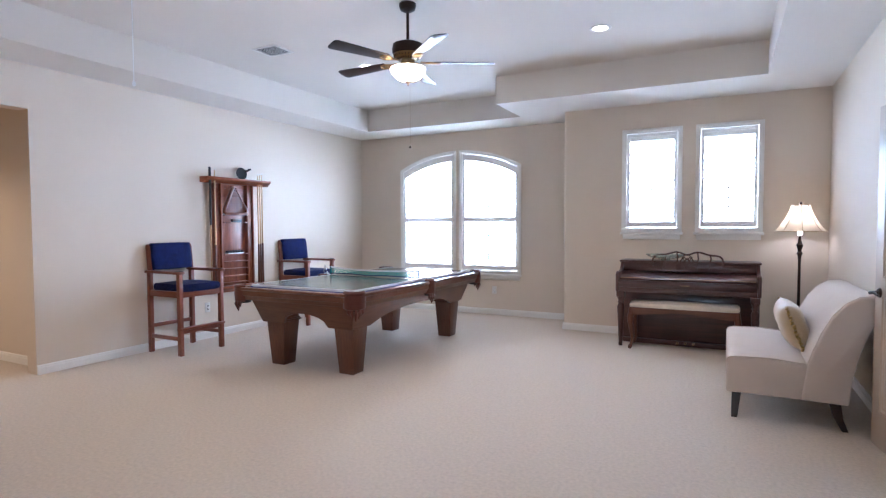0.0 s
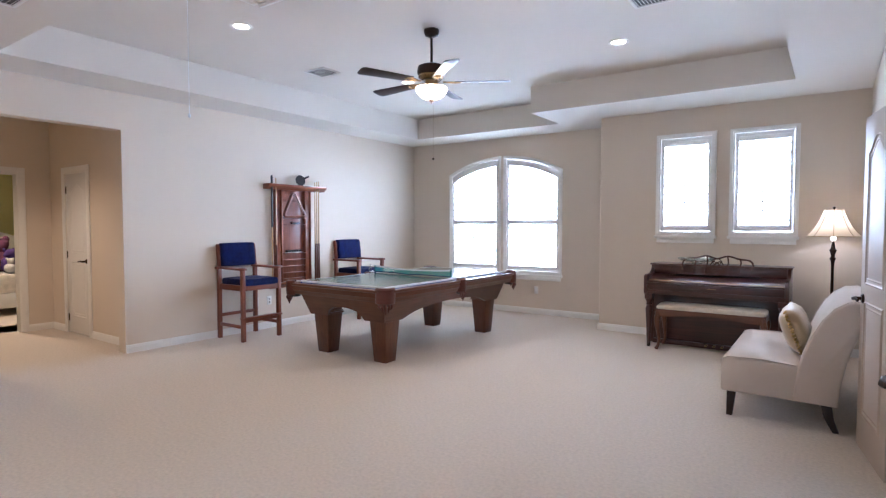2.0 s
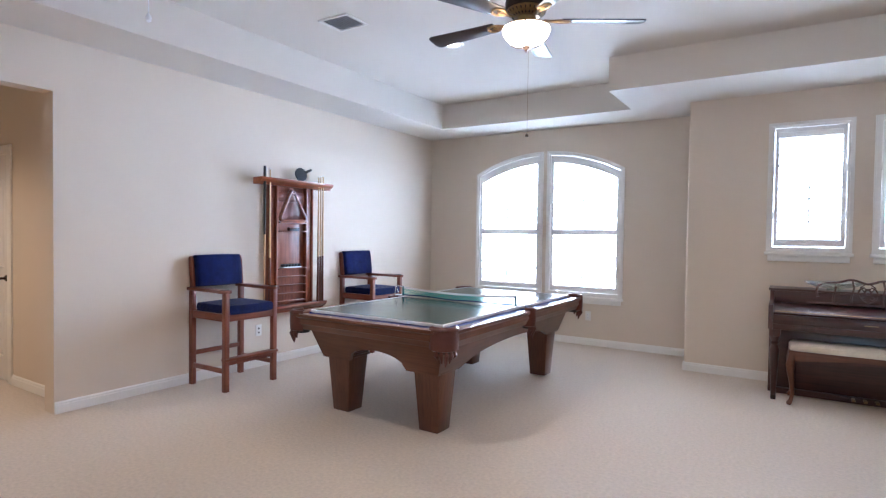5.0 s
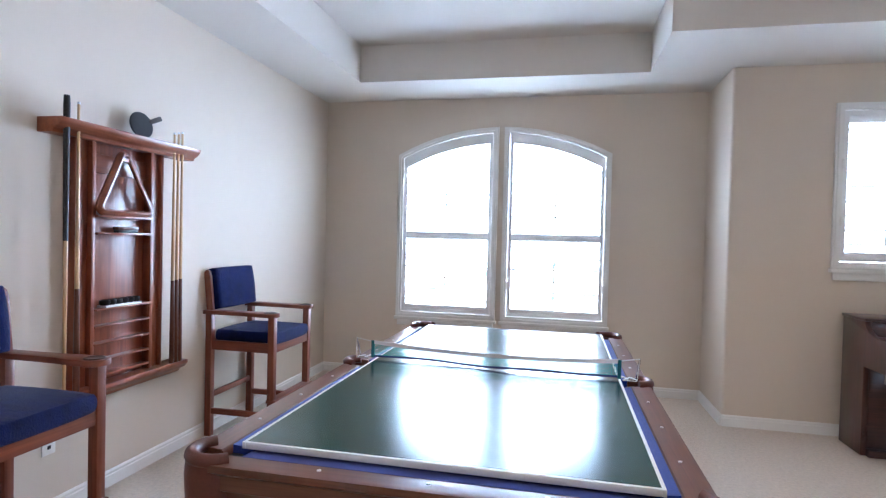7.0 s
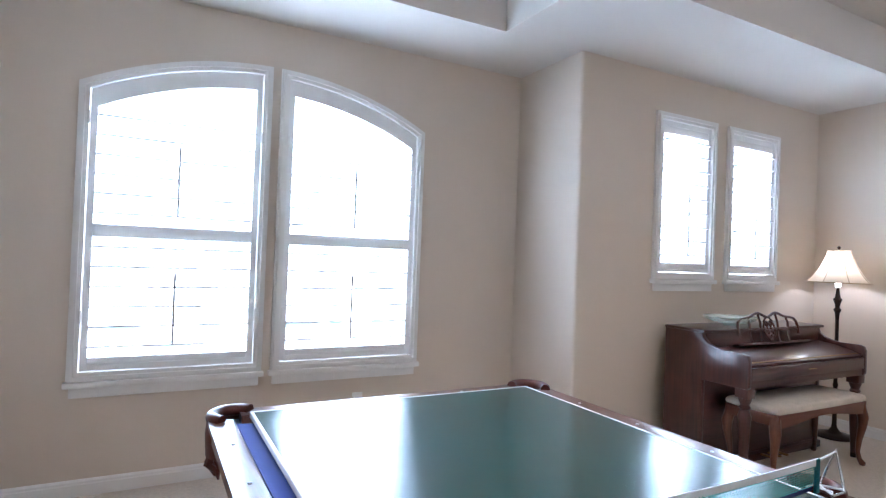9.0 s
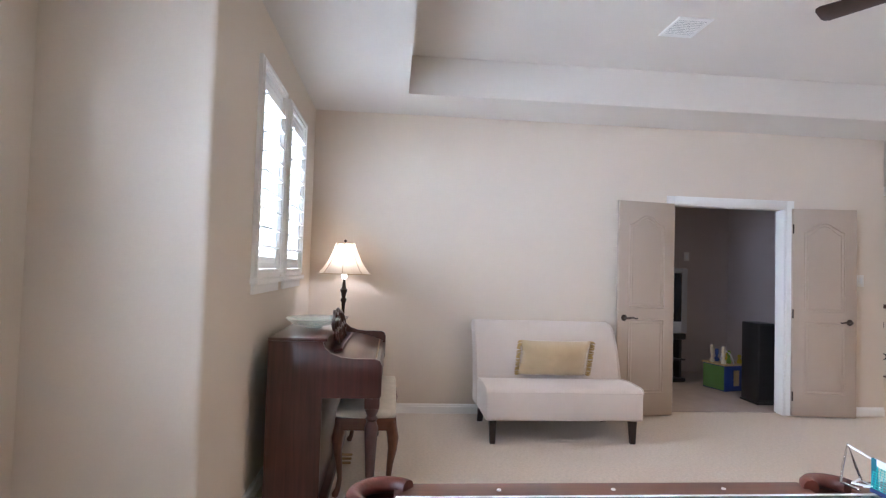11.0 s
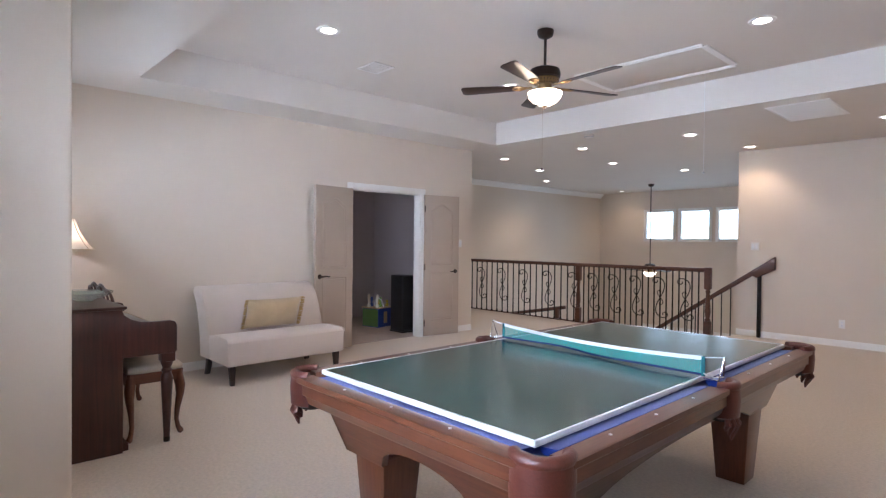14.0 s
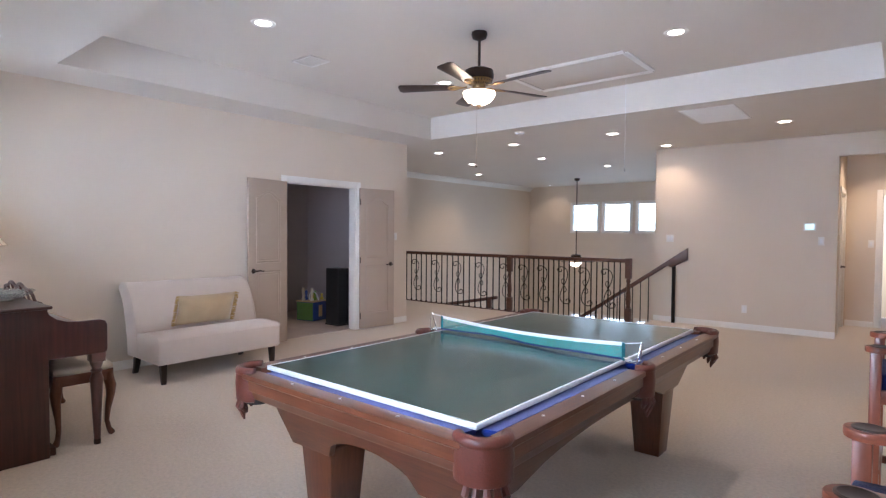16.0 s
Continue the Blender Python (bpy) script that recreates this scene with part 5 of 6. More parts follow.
# ---- ceiling fans ----
def ceiling_fan(name, x, y, ztop, zblade, span, turn, label, lit, chain=0.0, scale=1.0):
    f = thing(name, pose(x, y, 0), label, "ceiling fan")
    b = B()
    lathe(b, [(0.0, ztop), (0.066, ztop), (0.068, ztop - 0.02), (0.058, ztop - 0.05), (0.030, ztop - 0.065), (0.016, ztop - 0.07)], seg=24)
    part("canopy", b, BRONZE, f)
    zm = zblade + 0.02
    b = B()
    lathe(b, [(0.0115, ztop - 0.06), (0.0115, zm + 0.12), (0.020, zm + 0.115), (0.020, zm + 0.10)], seg=14)
    part("downrod", b, BRONZE, f)
    b = B()
    lathe(b, [(0.03, zm + 0.105), (0.085, zm + 0.100), (0.118, zm + 0.085), (0.126, zm + 0.05), (0.124, zm + 0.02), (0.112, zm + 0.008), (0.0, zm + 0.008)], seg=32)
    part("motor_housing", b, BRONZE, f)
    b = B()
    lathe(b, [(0.112, zm + 0.010), (0.116, zm + 0.0), (0.098, zm - 0.022), (0.072, zm - 0.034), (0.0, zm - 0.034)], seg=32)
    part("vent_ring", b, GOLD, f, "antique gold vented ring")
    b = B()
    for k in range(26):
        a = 2 * math.pi * k / 26
        c, s = math.cos(a), math.sin(a)
        tube(b, [(0.113 * c, 0.113 * s, zm - 0.004), (0.076 * c, 0.076 * s, zm - 0.033)], 0.004, 5)
    part("vent_slots", b, BLACK, f)
    for k in range(5):
        ang = turn + 72 * k
        m = pose(0, 0, zblade - 0.030, 0, 0, ang)
        b = B()
        r0, r1 = 0.205, span
        n = 10
        up = [(r0 + (r1 - r0) * q / n, 0.046 + 0.022 * (q / n)) for q in range(n)] + [(r1 - 0.03, 0.067), (r1 - 0.008, 0.056), (r1, 0.036)]
        prism(b, [(px, py) for px, py in up] + [(px, -py) for px, py in up[::-1]], "z", -0.0035, 0.0035, 0.0015)
        bmesh.ops.transform(b, matrix=m @ pose(0, 0, 0, 11, 0, 0), verts=b.verts[:])
        bl = part("blade", b, ESPRESSO, f, "dark wood blade")
        b = B()
        tube(b, [(0.10, 0, 0.0), (0.14, 0, -0.004), (0.17, 0.012, -0.004), (0.21, 0.032, -0.005), (0.25, 0.022, -0.005), (0.262, 0, -0.005), (0.25, -0.022, -0.005), (0.21, -0.032, -0.005), (0.17, -0.012, -0.004), (0.14, 0, -0.004)], 0.008, 7)
        tube(b, [(0.17, 0, -0.005), (0.20, 0.012, -0.005), (0.225, 0, -0.005), (0.20, -0.012, -0.005), (0.17, 0, -0.005)], 0.006, 6)
        bmesh.ops.transform(b, matrix=m @ pose(0, 0, 0, 11, 0, 0), verts=b.verts[:])
        part("blade_iron", b, GOLD, bl, "gilt scrolled blade iron")
    zk = zm - 0.034
    b = B()
    lathe(b, [(0.055, zk), (0.058, zk - 0.02), (0.050, zk - 0.04), (0.075, zk - 0.052), (0.135, zk - 0.058), (0.138, zk - 0.066), (0.0, zk - 0.064)], seg=28)
    part("light_fitter", b, GOLD, f)
    zb = zk - 0.066
    b = B()
    bowlp = [(0.136, zb), (0.140, zb - 0.010), (0.128, zb - 0.042), (0.098, zb - 0.075), (0.055, zb - 0.098), (0.0, zb - 0.106)]
    lathe(b, bowlp, seg=32)
    part("glass_bowl", b, LAMPGLOW, f, "lit frosted glass bowl", 60)
    b = B()
    for k in range(3):
        a = radians(turn + 20 + 120 * k)
        tube(b, [((r + 0.003) * math.cos(a), (r + 0.003) * math.sin(a), z - 0.002) for r, z in bowlp], 0.0045, 6)
    lathe(b, [(0.0, zb - 0.140), (0.006, zb - 0.132), (0.008, zb - 0.122), (0.022, zb - 0.112), (0.026, zb - 0.104), (0.0, zb - 0.100)], seg=14)
    part("bowl_straps", b, BRONZE, f)
    if chain:
        b = B()
        tube(b, [(0.012, 0.01, zb - 0.10), (0.012, 0.01, chain + 0.01)], 0.0009, 5)
        part("pull_chain", b, GOLD, f)
        b = B()
        lathe(b, [(0.0, chain - 0.012), (0.010, chain - 0.008), (0.012, chain), (0.006, chain + 0.008), (0.0, chain + 0.012)], 0.012, 0.01, 12)
        part("chain_knob", b, BRONZE, f)
    if lit:
        L = new("fan_light", bpy.data.lights.new("fan_light", "POINT"))
        L.data.energy, L.data.color, L.data.shadow_soft_size = lit, WARM, 0.12
        L.parent = f
        L.matrix_basis = pose(0, 0, zb - 0.16)


ceiling_fan("ceiling_fan", -2.298, 4.185, ZT, 2.665, 0.69, 32, "bronze five-blade ceiling fan with a lit bowl, hanging from the tray", 5.0, 1.965)
ceiling_fan("ceiling_fan", 1.145, -4.62, ZS, 0.77, 0.62, 15, "bronze ceiling fan on a long rod, hanging in the stair hall", 5.0)


# ---- ceiling fixtures ----
def vent(x0, x1, y0, y1, z, slats_along, label, n=10):
    v = thing("ceiling_vent", pose((x0 + x1) / 2, (y0 + y1) / 2, z), label, "vent")
    hx, hy = (x1 - x0) / 2, (y1 - y0) / 2
    w = 0.022
    b = B()
    for s in (-1, 1):
        box(b, -hx, hx, s * (hy - w / 2) - w / 2, s * (hy - w / 2) + w / 2, -0.010, 0.001, 0.003)
        box(b, s * (hx - w / 2) - w / 2, s * (hx - w / 2) + w / 2, -hy + w, hy - w, -0.010, 0.001, 0.003)
    part("frame", b, PLASTIC, v)
    # Flat dark sheet, coloured as the shade of the duct behind the slats.
    b = B()
    box(b, -hx + w, hx - w, -hy + w, hy - w, -0.0015, 0.0005)
    part("backing", b, surface("vent_duct_shade", (0.06, 0.06, 0.065), 0.7), v, "", 0)
    for k in range(n):
        b = B()
        if slats_along == "x":
            yy = -hy + w + (2 * hy - 2 * w) * (k + 0.5) / n
            box(b, -hx + w, hx - w, -0.0045, 0.0045, -0.0008, 0.0008)
            bmesh.ops.transform(b, matrix=pose(0, yy, -0.006, 35, 0, 0), verts=b.verts[:])
        else:
            xx = -hx + w + (2 * hx - 2 * w) * (k + 0.5) / n
            box(b, -0.005, 0.005, -hy + w, hy - w, -0.001, 0.001)
            bmesh.ops.transform(b, matrix=pose(xx, 0, -0.006, 0, 35, 0), verts=b.verts[:])
        part("slat", b, PLASTIC, v, smooth=0)


vent(-0.69, -0.39, 4.47, 4.72, ZT, "y", "white louvred ceiling vent in the tray")
vent(-4.24, -3.93, 4.42, 4.69, ZT, "y", "white louvred ceiling vent in the tray")
vent(-3.69, -3.13, 0.72, 1.58, ZS, "x", "large white louvred return-air grille", 30)

hatch = thing("attic_hatch", pose(-2.42, 2.585, ZT), "white-framed attic hatch with a pull cord in the ceiling", "attic hatch")
b = B()
hx, hy = 0.64, 0.385
for s in (-1, 1):
    box(b, -hx, hx, s * hy - 0.03, s * hy + 0.03, -0.016, 0.001, 0.005)
    box(b, s * hx - 0.03, s * hx + 0.03, -hy + 0.03, hy - 0.03, -0.016, 0.001, 0.005)
    box(b, -hx, hx, s * hy - 0.012, s * hy + 0.012, -0.024, -0.014, 0.004)
part("frame", b, TRIM, hatch)
b = B()
box(b, -hx + 0.03, hx - 0.03, -hy + 0.03, hy - 0.03, -0.006, 0.001, 0.002)
part("panel", b, CEIL, hatch)
b = B()
tube(b, [(-0.36, -0.375, 0.0), (-0.36, -0.375, -1.00)], 0.0022, 6)
part("pull_cord", b, LINEWHITE, hatch)
b = B()
lathe(b, [(0.0, -1.025), (0.008, -1.02), (0.010, -1.008), (0.004, -0.995), (0.0, -0.992)], -0.36, -0.375, 10)
part("cord_knob", b, LINEWHITE, hatch)

b = B()
lathe(b, [(0.0, -0.034), (0.045, -0.034), (0.056, -0.026), (0.066, -0.012), (0.068, 0.0)], seg=28)
o = thing("smoke_detector", pose(-1.06, 1.56, ZS), "round white smoke detector on the ceiling", "smoke detector")
part("cover", b, PLASTIC, o)
b = B()
lathe(b, [(0.046, -0.030), (0.060, -0.0285), (0.060, -0.022), (0.046, -0.022)], seg=24)
part("vent_band", b, SILVER, o)


# ---- wall plates ----
def plate(name, m, w, h, kind_, label):
    """A wall plate whose face looks along -y of its pose."""
    o = thing(name, m, label, "wall plate")
    b = B()
    box(b, -w / 2, w / 2, -0.006, 0.001, -h / 2, h / 2, 0.003)
    part("cover", b, PLASTIC, o)
    if kind_ == "switch":
        n = max(1, int(w / 0.055))
        for k in range(n):
            x = (k - (n - 1) / 2) * 0.046
            b = B()
            box(b, x - 0.016, x + 0.016, -0.010, -0.005, -0.032, 0.032, 0.002)
            part("rocker", b, LINEWHITE, o)
    elif kind_ == "outlet":
        for z in (-0.02, 0.02):
            b = B()
            lathe(b, [(0.0, 0.0075), (0.014, 0.0075), (0.015, 0.005)], seg=16)
            bmesh.ops.transform(b, matrix=pose(0, 0, z, 90, 0, 0), verts=b.verts[:])
            part("socket", b, LINEWHITE, o)
            b = B()
            for x in (-0.005, 0.005):
                box(b, x - 0.001, x + 0.001, -0.0085, -0.0072, z - 0.004, z + 0.005)
            part("slot", b, BLACK, o, smooth=0)
    elif kind_ == "jack":
        for z in (-0.022, 0.018):
            b = B()
            box(b, -0.009, 0.009, -0.009, -0.005, z - 0.009, z + 0.009, 0.002)
            part("jack", b, BLACK, o)
    elif kind_ == "thermostat":
        b = B()
        box(b, -w / 2 + 0.012, w / 2 - 0.012, -0.026, -0.005, -h / 2 + 0.010, h / 2 - 0.008, 0.004)
        part("body", b, PLASTIC, o)
        b = B()
        box(b, -w / 2 + 0.022, w / 2 - 0.022, -0.0275, -0.0255, -h / 2 + 0.022, h / 2 - 0.018)
        part("display", b, glowing("thermostat_display", (0.55, 0.78, 0.80), 0.7), o, "pale blue lit display", 0)
    return o


plate("outlet", pose(XW, 4.69, 0.37, 0, 0, 90), 0.072, 0.116, "outlet", "white electrical outlet low on the wall")
plate("data_outlet", pose(XW, 4.90, 0.37, 0, 0, 90), 0.072, 0.116, "jack", "white cable outlet low on the wall")
plate("outlet", pose(-3.12, YN, 0.37), 0.072, 0.116, "outlet", "white electrical outlet under the arched window")
plate("outlet", pose(-3.29, YSOUTH, 0.305, 0, 0, 180), 0.072, 0.116, "outlet", "white electrical outlet low on the wall")
plate("outlet", pose(XE, 4.70, 0.33, 0, 0, -90), 0.072, 0.116, "outlet", "white electrical outlet behind the chaise")
plate("light_switch", pose(-4.215, YSOUTH, 1.325, 0, 0, 180), 0.072, 0.116, "switch", "white rocker light switch")
plate("light_switch", pose(-2.205, YSOUTH, 1.34, 0, 0, 180), 0.116, 0.116, "switch", "white double rocker switch beside the stairs")
plate("light_switch", pose(XE, 1.96, 1.34, 0, 0, -90), 0.116, 0.116, "switch", "white double rocker switch beside the doors")
plate("light_switch", pose(-4.70, -2.70, 1.28, 0, 0, 180), 0.072, 0.116, "switch", "white light switch in the back hall")
plate("thermostat", pose(-4.08, YSOUTH, 1.52, 0, 0, 180), 0.15, 0.115, "thermostat", "white wall thermostat with a lit display")


# ---- railing and stairs ----
def turned_newel(parent, x, y, z0, h):
    b = B()
    w = 0.042
    box(b, x - w, x + w, y - w, y + w, z0, z0 + 0.26, 0.005)
    lathe(b, [(0.030, z0 + 0.26), (0.040, z0 + 0.275), (0.026, z0 + 0.30), (0.034, z0 + 0.33), (0.040, z0 + 0.40), (0.030, z0 + 0.55), (0.025, z0 + 0.66), (0.036, z0 + 0.68), (0.026, z0 + 0.70), (0.036, z0 + 0.72)], x, y, 18)
    box(b, x - w, x + w, y - w, y + w, z0 + 0.72, z0 + h, 0.005)
    nw = part("newel_post", b, RAILWOOD, parent, "turned dark wood newel")
    return nw


rl = thing("stair_railing", Matrix(), "dark wood railing with black wrought-iron scroll balusters, along the landing", "railing")
RX0, RX1, RZ = -1.855, 3.53, 1.02
turned_newel(rl, RX0, YRAIL, 0, 1.03)
turned_newel(rl, 0.30, YRAIL, 0, 0.985)
b = B()
prism(b, [(YRAIL - 0.032, RZ - 0.045), (YRAIL - 0.032, RZ - 0.012), (YRAIL - 0.018, RZ), (YRAIL + 0.018, RZ), (YRAIL + 0.032, RZ - 0.012), (YRAIL + 0.032, RZ - 0.045), (YRAIL + 0.018, RZ - 0.058), (YRAIL - 0.018, RZ - 0.058)], "x", RX0, RX1)
part("handrail", b, RAILWOOD, rl)
b = B()
box(b, RX0 + 0.05, RX1, YRAIL - 0.02, YRAIL + 0.02, 0.0, 0.018, 0.003)
part("shoe_rail", b, RAILWOOD, rl)
b = B()
box(b, -0.008, 0.008, -0.008, 0.008, 0.015, RZ - 0.05)
plain = mesh_of("baluster", b, BLACKIRON, 0)
b = B()
box(b, -0.008, 0.008, -0.008, 0.008, 0.015, RZ - 0.05)


def scroll_line(cx, cz, length, theta, wind, n=44):
    """An S whose ends wind up into spirals."""
    half = []
    x = z = 0.0
    for k in range(n + 1):
        s = k / n
        half.append((x, z))
        a = theta + wind * s ** 2.2
        step = length / 2 / n * (1.25 - 0.75 * s)
        x, z = x + step * math.cos(a), z + step * math.sin(a)
    pts = [(-p, -q) for p, q in half[:0:-1]] + half
    return [(cx + 1.3 * p, 0.0, cz + q) for p, q in pts]


tube(b, scroll_line(0.0, 0.545, 1.24, radians(112), -7.6), 0.0075, 6)
tube(b, scroll_line(0.0, 0.545, 0.40, radians(55), 6.4, 26), 0.0065, 6)
scroll = mesh_of("scroll_baluster", b, BLACKIRON, 50)
b = B()
box(b, -0.013, 0.013, -0.013, 0.013, 0.015, 0.04, 0.003)
shoe = mesh_of("baluster_shoe", b, BLACKIRON, 0)
k, x = 0, RX0 + 0.13
while x < RX1 - 0.03:
    if abs(x - 0.30) > 0.06:
        o = new("scroll_baluster" if k % 4 == 2 else "baluster", scroll if k % 4 == 2 else plain)
        o.parent = rl
        o.matrix_basis = pose(x, YRAIL, 0)
        s_ = new("baluster_shoe", shoe)
        s_.parent = o
    k += 1
    x += 0.096 if x < 0.30 else 0.136

# stairs: treads going down to the east, with a raking rail on the far side
st = thing("staircase", Matrix(), "carpeted stairs going down beside the landing", "stairs")
st["kind"] = "structure"
run, rise = 0.262, 0.181
for k in range(15):
    x = XS + k * run
    b = B()
    box(b, x, x + run + 0.03, YSOUTH + 0.02, YRAIL - 0.07, -rise * (k + 1) - 0.18, -rise * (k + 1), 0.012)
    part("tread", b, CARPET, st)
rk = thing("raking_handrail", Matrix(), "dark wood raking handrail with iron balusters, along the stairs", "handrail")
YB = YSOUTH + 0.07
slope = rise / run
zr = lambda x: 1.174 - slope * (x + 2.50)
b = B()
xe = 1.9
for dy, dz0, dz1 in ((0.028, -0.05, 0.0),):
    prism(b, [(-2.50, zr(-2.50) + 0.02), (xe, zr(xe)), (xe, zr(xe) - 0.055), (-2.20, zr(-2.20) - 0.06), (-2.255, zr(-2.255) - 0.13), (-2.50, zr(-2.50) - 0.17)], "y", YB - 0.03, YB + 0.03, 0.008)
part("rail", b, RAILWOOD, rk)
b = B()
box(b, -2.315, -2.27, YB - 0.022, YB + 0.022, 0.0, zr(-2.29) - 0.10, 0.003)
part("post", b, BLACKIRON, rk, "square black iron post")
for q in range(20):
    x = XS + 0.06 + q * 0.131
    if x < xe:
        b = B()
        zt = zr(x) - 0.05
        box(b, x - 0.0065, x + 0.0065, YB - 0.0065, YB + 0.0065, -rise * (int((x - XS) / run) + 1), zt)
        part("baluster", b, BLACKIRON, rk, smooth=0)
lr = thing("lower_handrail", Matrix(), "dark wood handrail on the lower flight wall", "handrail")
b = B()
tube(b, [(1.12, YB - 0.05, 0.12), (1.9, YB - 0.05, -0.03), (2.75, YB - 0.05, -0.19)], 0.035, 10)
part("rail", b, RAILWOOD, lr)
for x, z in ((1.3, 0.07), (2.6, -0.17)):
    b = B()
    box(b, x - 0.04, x + 0.04, YB - 0.09, YB - 0.01, -2.9, z + 0.02, 0.004)
    part("newel_post", b, RAILWOOD, lr)

# ---- media room things ----
o = thing("tower_speaker", pose(1.45, 2.635, 0.008), "tall black floor-standing loudspeaker in the doorway", "loudspeaker")
b = B()
box(b, -0.14, 0.14, -0.105, 0.105, 0.02, 0.85, 0.01)
part("cabinet", b, BLACK, o)
b = B()
box(b, -0.152, -0.139, -0.092, 0.092, 0.05, 0.83, 0.004)
part("grille", b, surface("speaker_cloth", (0.016, 0.016, 0.018), 0.95, vary=0.2, fine=300, bump=0.4), o)
b = B()
box(b, -0.15, 0.15, -0.115, 0.115, 0.0, 0.02, 0.004)
part("plinth", b, BLACK, o)

o = thing("toy_cube", pose(2.12, 2.60, 0.008, 0, 0, 14), "green and blue wooden activity cube with bead toys on top", "toy")
b = B()
box(b, -0.165, 0.165, -0.165, 0.165, 0.0, 0.295, 0.006)
part("box", b, surface("toy_blue", (0.02, 0.05, 0.22), 0.45), o, "navy blue side panels")
b = B()
box(b, -0.155, 0.155, 0.164, 0.172, 0.012, 0.285, 0.003)
part("front_panel", b, surface("toy_green", (0.09, 0.19, 0.05), 0.45), o, "green panel")
b = B()
box(b, -0.172, -0.163, -0.045, 0.035, 0.06, 0.24, 0.003)
part("side_plaque", b, MAPLE, o, "pale wooden plaque")
b = B()
box(b, -0.178, 0.178, -0.178, 0.178, 0.295, 0.312, 0.004)
part("top", b, MAPLE, o)
cols = [(0.55, 0.42, 0.04), (0.20, 0.36, 0.06), (0.75, 0.70, 0.55), (0.55, 0.42, 0.04), (0.05, 0.10, 0.35), (0.60, 0.55, 0.42)]
for q, (x, y) in enumerate(((-0.11, -0.11), (-0.08, 0.02), (-0.10, 0.12), (0.06, -0.10), (0.08, 0.04), (0.06, 0.13))):
    b = B()
    h = 0.10 + 0.05 * (q % 3)
    lathe(b, [(0.0, 0.312), (0.026, 0.312), (0.030, 0.34), (0.012, 0.37), (0.024, 0.312 + h * 0.75), (0.018, 0.312 + h), (0.0, 0.315 + h)], x, y, 12)
    part("peg_toy", b, surface("toy_peg_%d" % q, cols[q], 0.45), o)
b = B()
tube(b, [(-0.05 + 0.09 * math.cos(a), 0.01 + 0.09 * math.sin(a) * 0.3, 0.312 + 0.14 * math.sin(a)) for a in [q * math.pi / 12 for q in range(13)]], 0.008, 7)
part("wire_loop", b, LINEWHITE, o)

o = thing("television", pose(2.38, 3.43, 0.0, 0, 0, 12), "large silver-framed television with a dark screen on its stand", "television")
b = B()
prism(b, [(0.03, 0.66), (0.40, 0.80), (0.40, 1.22), (0.03, 1.40)], "y", -0.42, 0.42, 0.02)
part("housing", b, BLACK, o)
for nm, y0, y1, z0, z1 in (("bezel_side", -0.55, -0.47, 0.62, 1.43), ("bezel_side", 0.47, 0.55, 0.62, 1.43), ("bezel_top", -0.47, 0.47, 1.37, 1.43), ("speaker_strip", -0.47, 0.47, 0.62, 0.76)):
    b = B()
    box(b, -0.03, 0.04, y0, y1, z0, z1, 0.008)
    part(nm, b, SILVER, o, "silver plastic bezel")
b = B()
box(b, -0.022, 0.02, -0.469, 0.469, 0.761, 1.369, 0.002)
part("screen", b, SCREEN, o, "dark glossy screen")
for nm, z0, z1 in (("stand_top", 0.54, 0.615), ("stand_base", 0.012, 0.06), ("stand_shelf", 0.28, 0.30)):
    b = B()
    box(b, -0.05, 0.42, -0.52, 0.52, z0, z1, 0.006)
    part(nm, b, BLACK, o, "black open shelf stand")
for y in (-0.48, 0.48):
    for z0, z1 in ((0.06, 0.28), (0.30, 0.54)):
        b = B()
        box(b, 0.0, 0.40, y - 0.02, y + 0.02, z0, z1, 0.004)
        part("stand_side", b, BLACK, o)
plate("dark_wall_plate", pose(3.2, 2.50, 1.61, 0, 0, -90), 0.075, 0.12, "switch", "dark wall control plate in the media room")

# ---- bedroom things ----
o = thing("bed", pose(-10.35, 3.40, 0), "cream painted bed with a curved headboard and a floral cover", "bed")
WHITEWOOD = surface("white_bed_paint", (0.72, 0.70, 0.64), 0.45, vary=0.04)
b = B()
pts = [(-0.75, 0.12), (0.75, 0.12), (0.75, 1.05)] + [(0.75 - 0.1 * q, 1.05 + 0.24 * math.sin(math.pi * q / 15)) for q in range(1, 15)] + [(-0.75, 1.05)]
prism(b, pts, "x", -1.02, -0.96, 0.01)
part("headboard", b, WHITEWOOD, o)
b = B()
box(b, -0.96, 0.80, -0.72, 0.72, 0.12, 0.34, 0.01)
part("frame", b, WHITEWOOD, o)
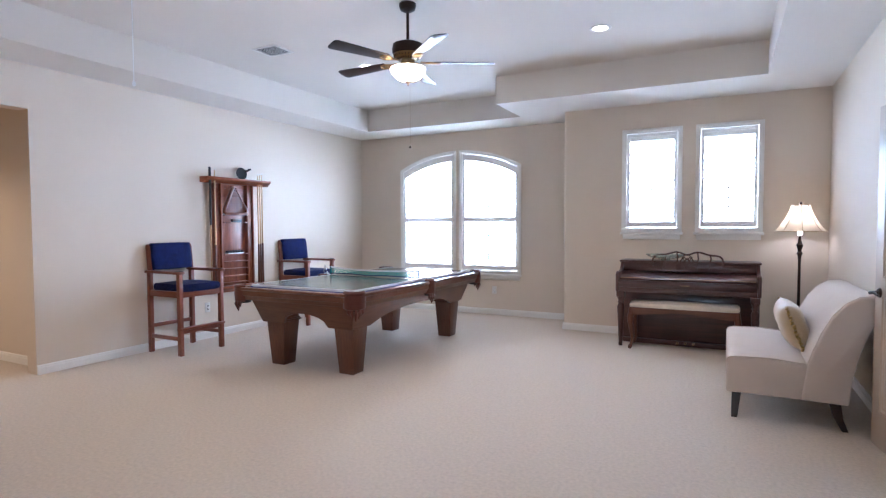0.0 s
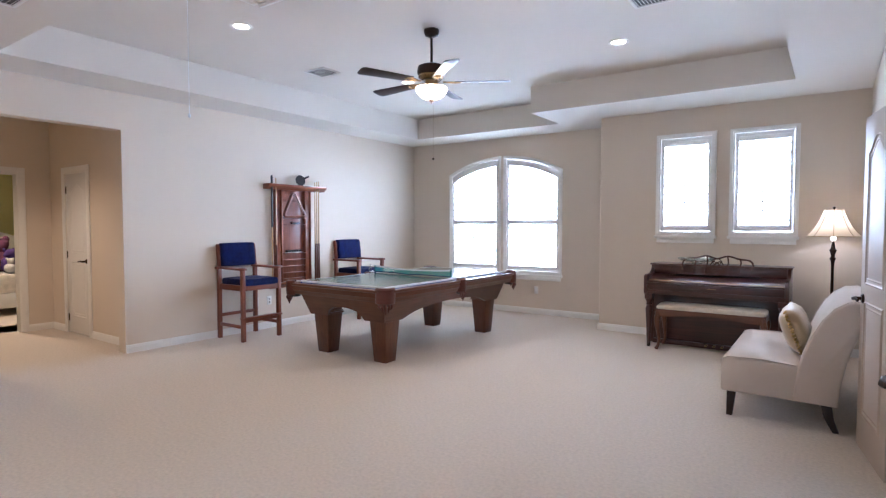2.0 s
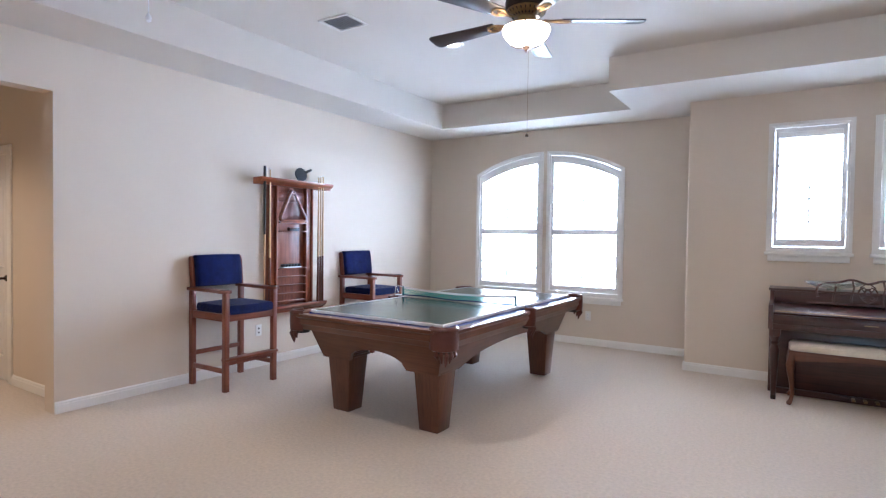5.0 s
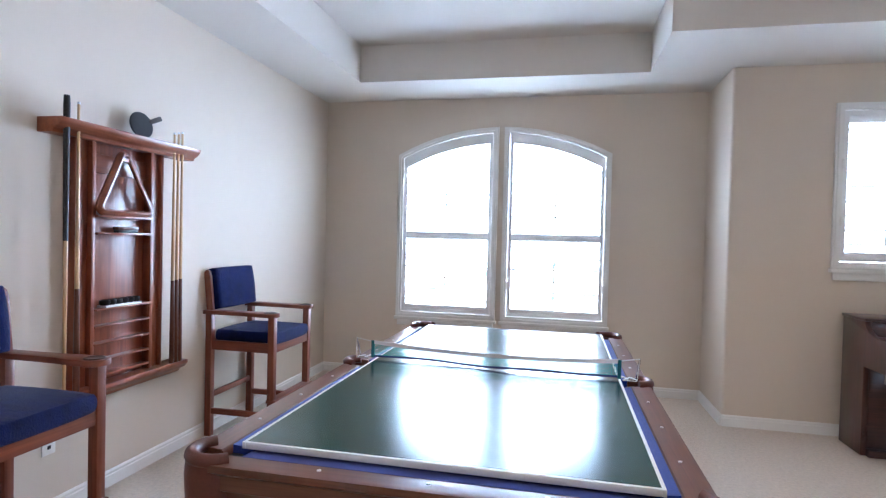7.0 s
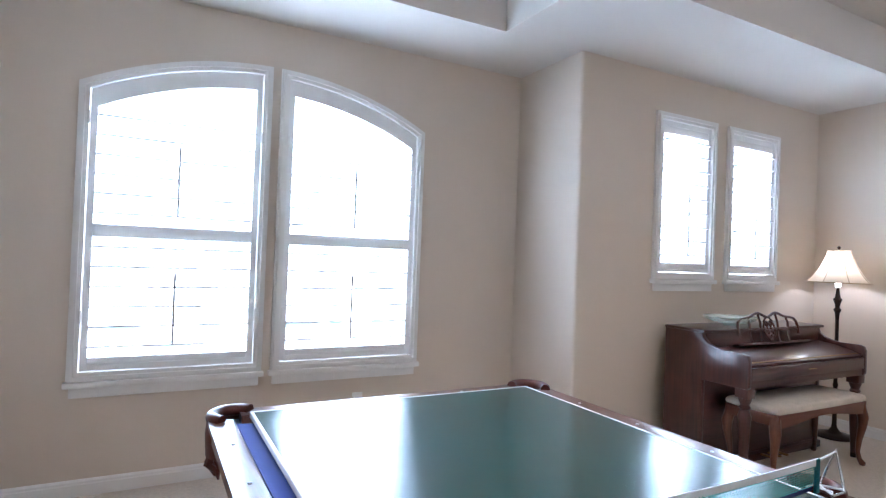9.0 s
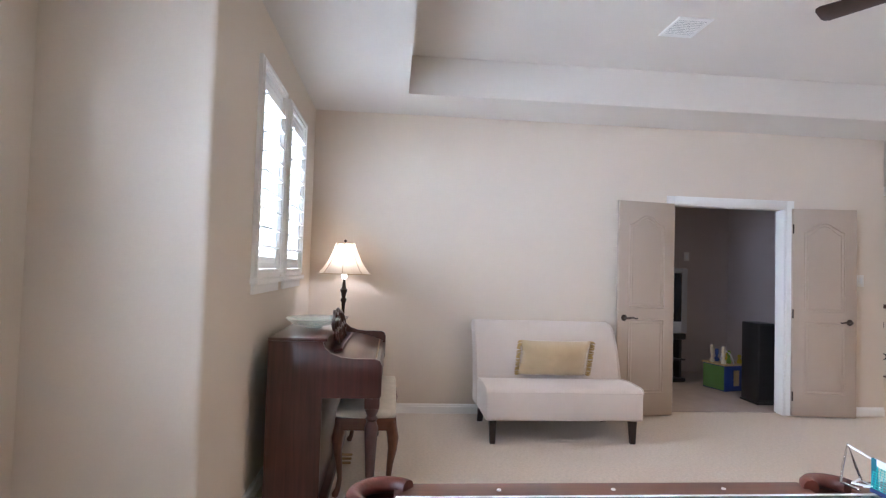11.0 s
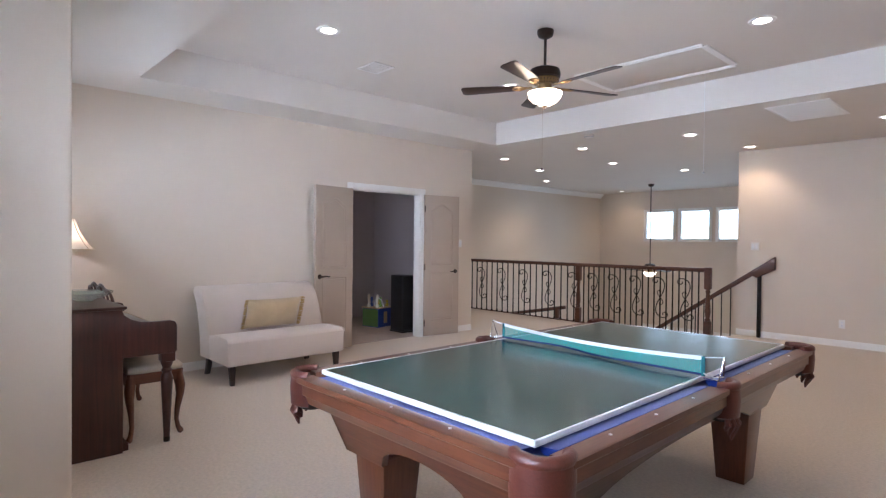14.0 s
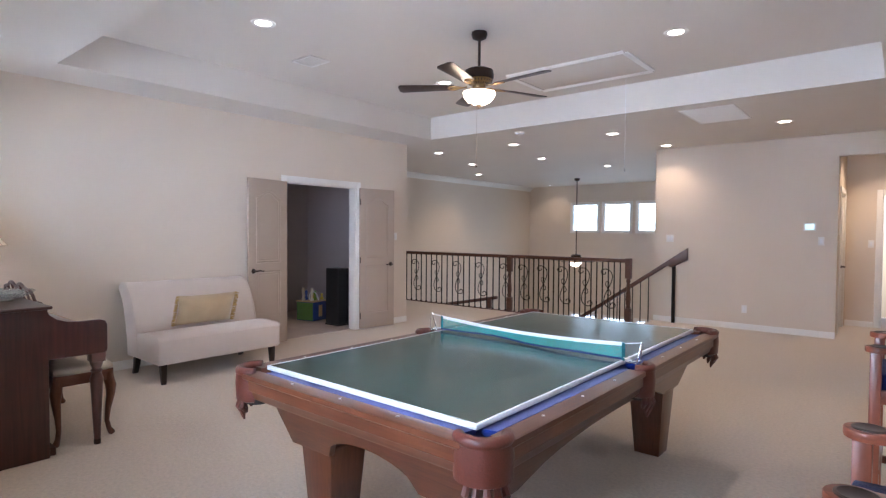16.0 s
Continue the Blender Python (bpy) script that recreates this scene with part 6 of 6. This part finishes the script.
b = B()
cushion(b, -0.95, 0.78, -0.71, 0.71, 0.34, 0.62, 0.03)
q_ = surface("floral_quilt", (0.72, 0.66, 0.56), 0.9, vary=0.25, coarse=9, fine=120, bump=0.3)
part("mattress", b, q_, o, "cream floral quilt over the mattress", 60)
b = B()
for x in (-0.9, 0.72):
    for y in (-0.66, 0.66):
        box(b, x - 0.04, x + 0.04, y - 0.04, y + 0.04, 0, 0.12, 0.004)
part("leg", b, ESPRESSO, o)
rnd = random.Random(3)
for k, (x, y, z, r, col) in enumerate(((0.35, -0.28, 0.64, 0.16, (0.10, 0.022, 0.018)), (0.40, -0.02, 0.64, 0.13, (0.10, 0.05, 0.22)), (0.38, 0.20, 0.64, 0.14, (0.03, 0.25, 0.26)),
                                       (0.62, -0.08, 0.64, 0.08, (0.60, 0.58, 0.56)), (0.55, -0.30, 0.64, 0.09, (0.05, 0.03, 0.03)), (0.2, -0.10, 0.64, 0.19, (0.16, 0.05, 0.10)))):
    b = B()
    bmesh.ops.create_icosphere(b, subdivisions=3, radius=r, matrix=pose(0, 0, r * 0.9))
    bmesh.ops.create_icosphere(b, subdivisions=3, radius=r * 0.62, matrix=pose(r * 0.15, 0, r * 2.2))
    for s in (-1, 1):
        bmesh.ops.create_icosphere(b, subdivisions=2, radius=r * 0.24, matrix=pose(0, s * r * 0.5, r * 2.7))
    for v in b.verts:
        v.co += 0.12 * r * Vector((noise.noise(v.co * 14), noise.noise(v.co * 14 + Vector((5, 0, 0))), noise.noise(v.co * 14 + Vector((0, 7, 0)))))
    t = solid("stuffed_toy", b, surface("plush_%d" % k, col, 0.95, vary=0.25, coarse=12, fine=150, bump=0.5), "plush stuffed toy sitting on the bed", "stuffed toy", "toys on the bed")
    t.matrix_world = pose(-10.35 + x, 3.40 + y, z)
# Unseen cans, added to brighten the bedroom, hall, back hall and media room.
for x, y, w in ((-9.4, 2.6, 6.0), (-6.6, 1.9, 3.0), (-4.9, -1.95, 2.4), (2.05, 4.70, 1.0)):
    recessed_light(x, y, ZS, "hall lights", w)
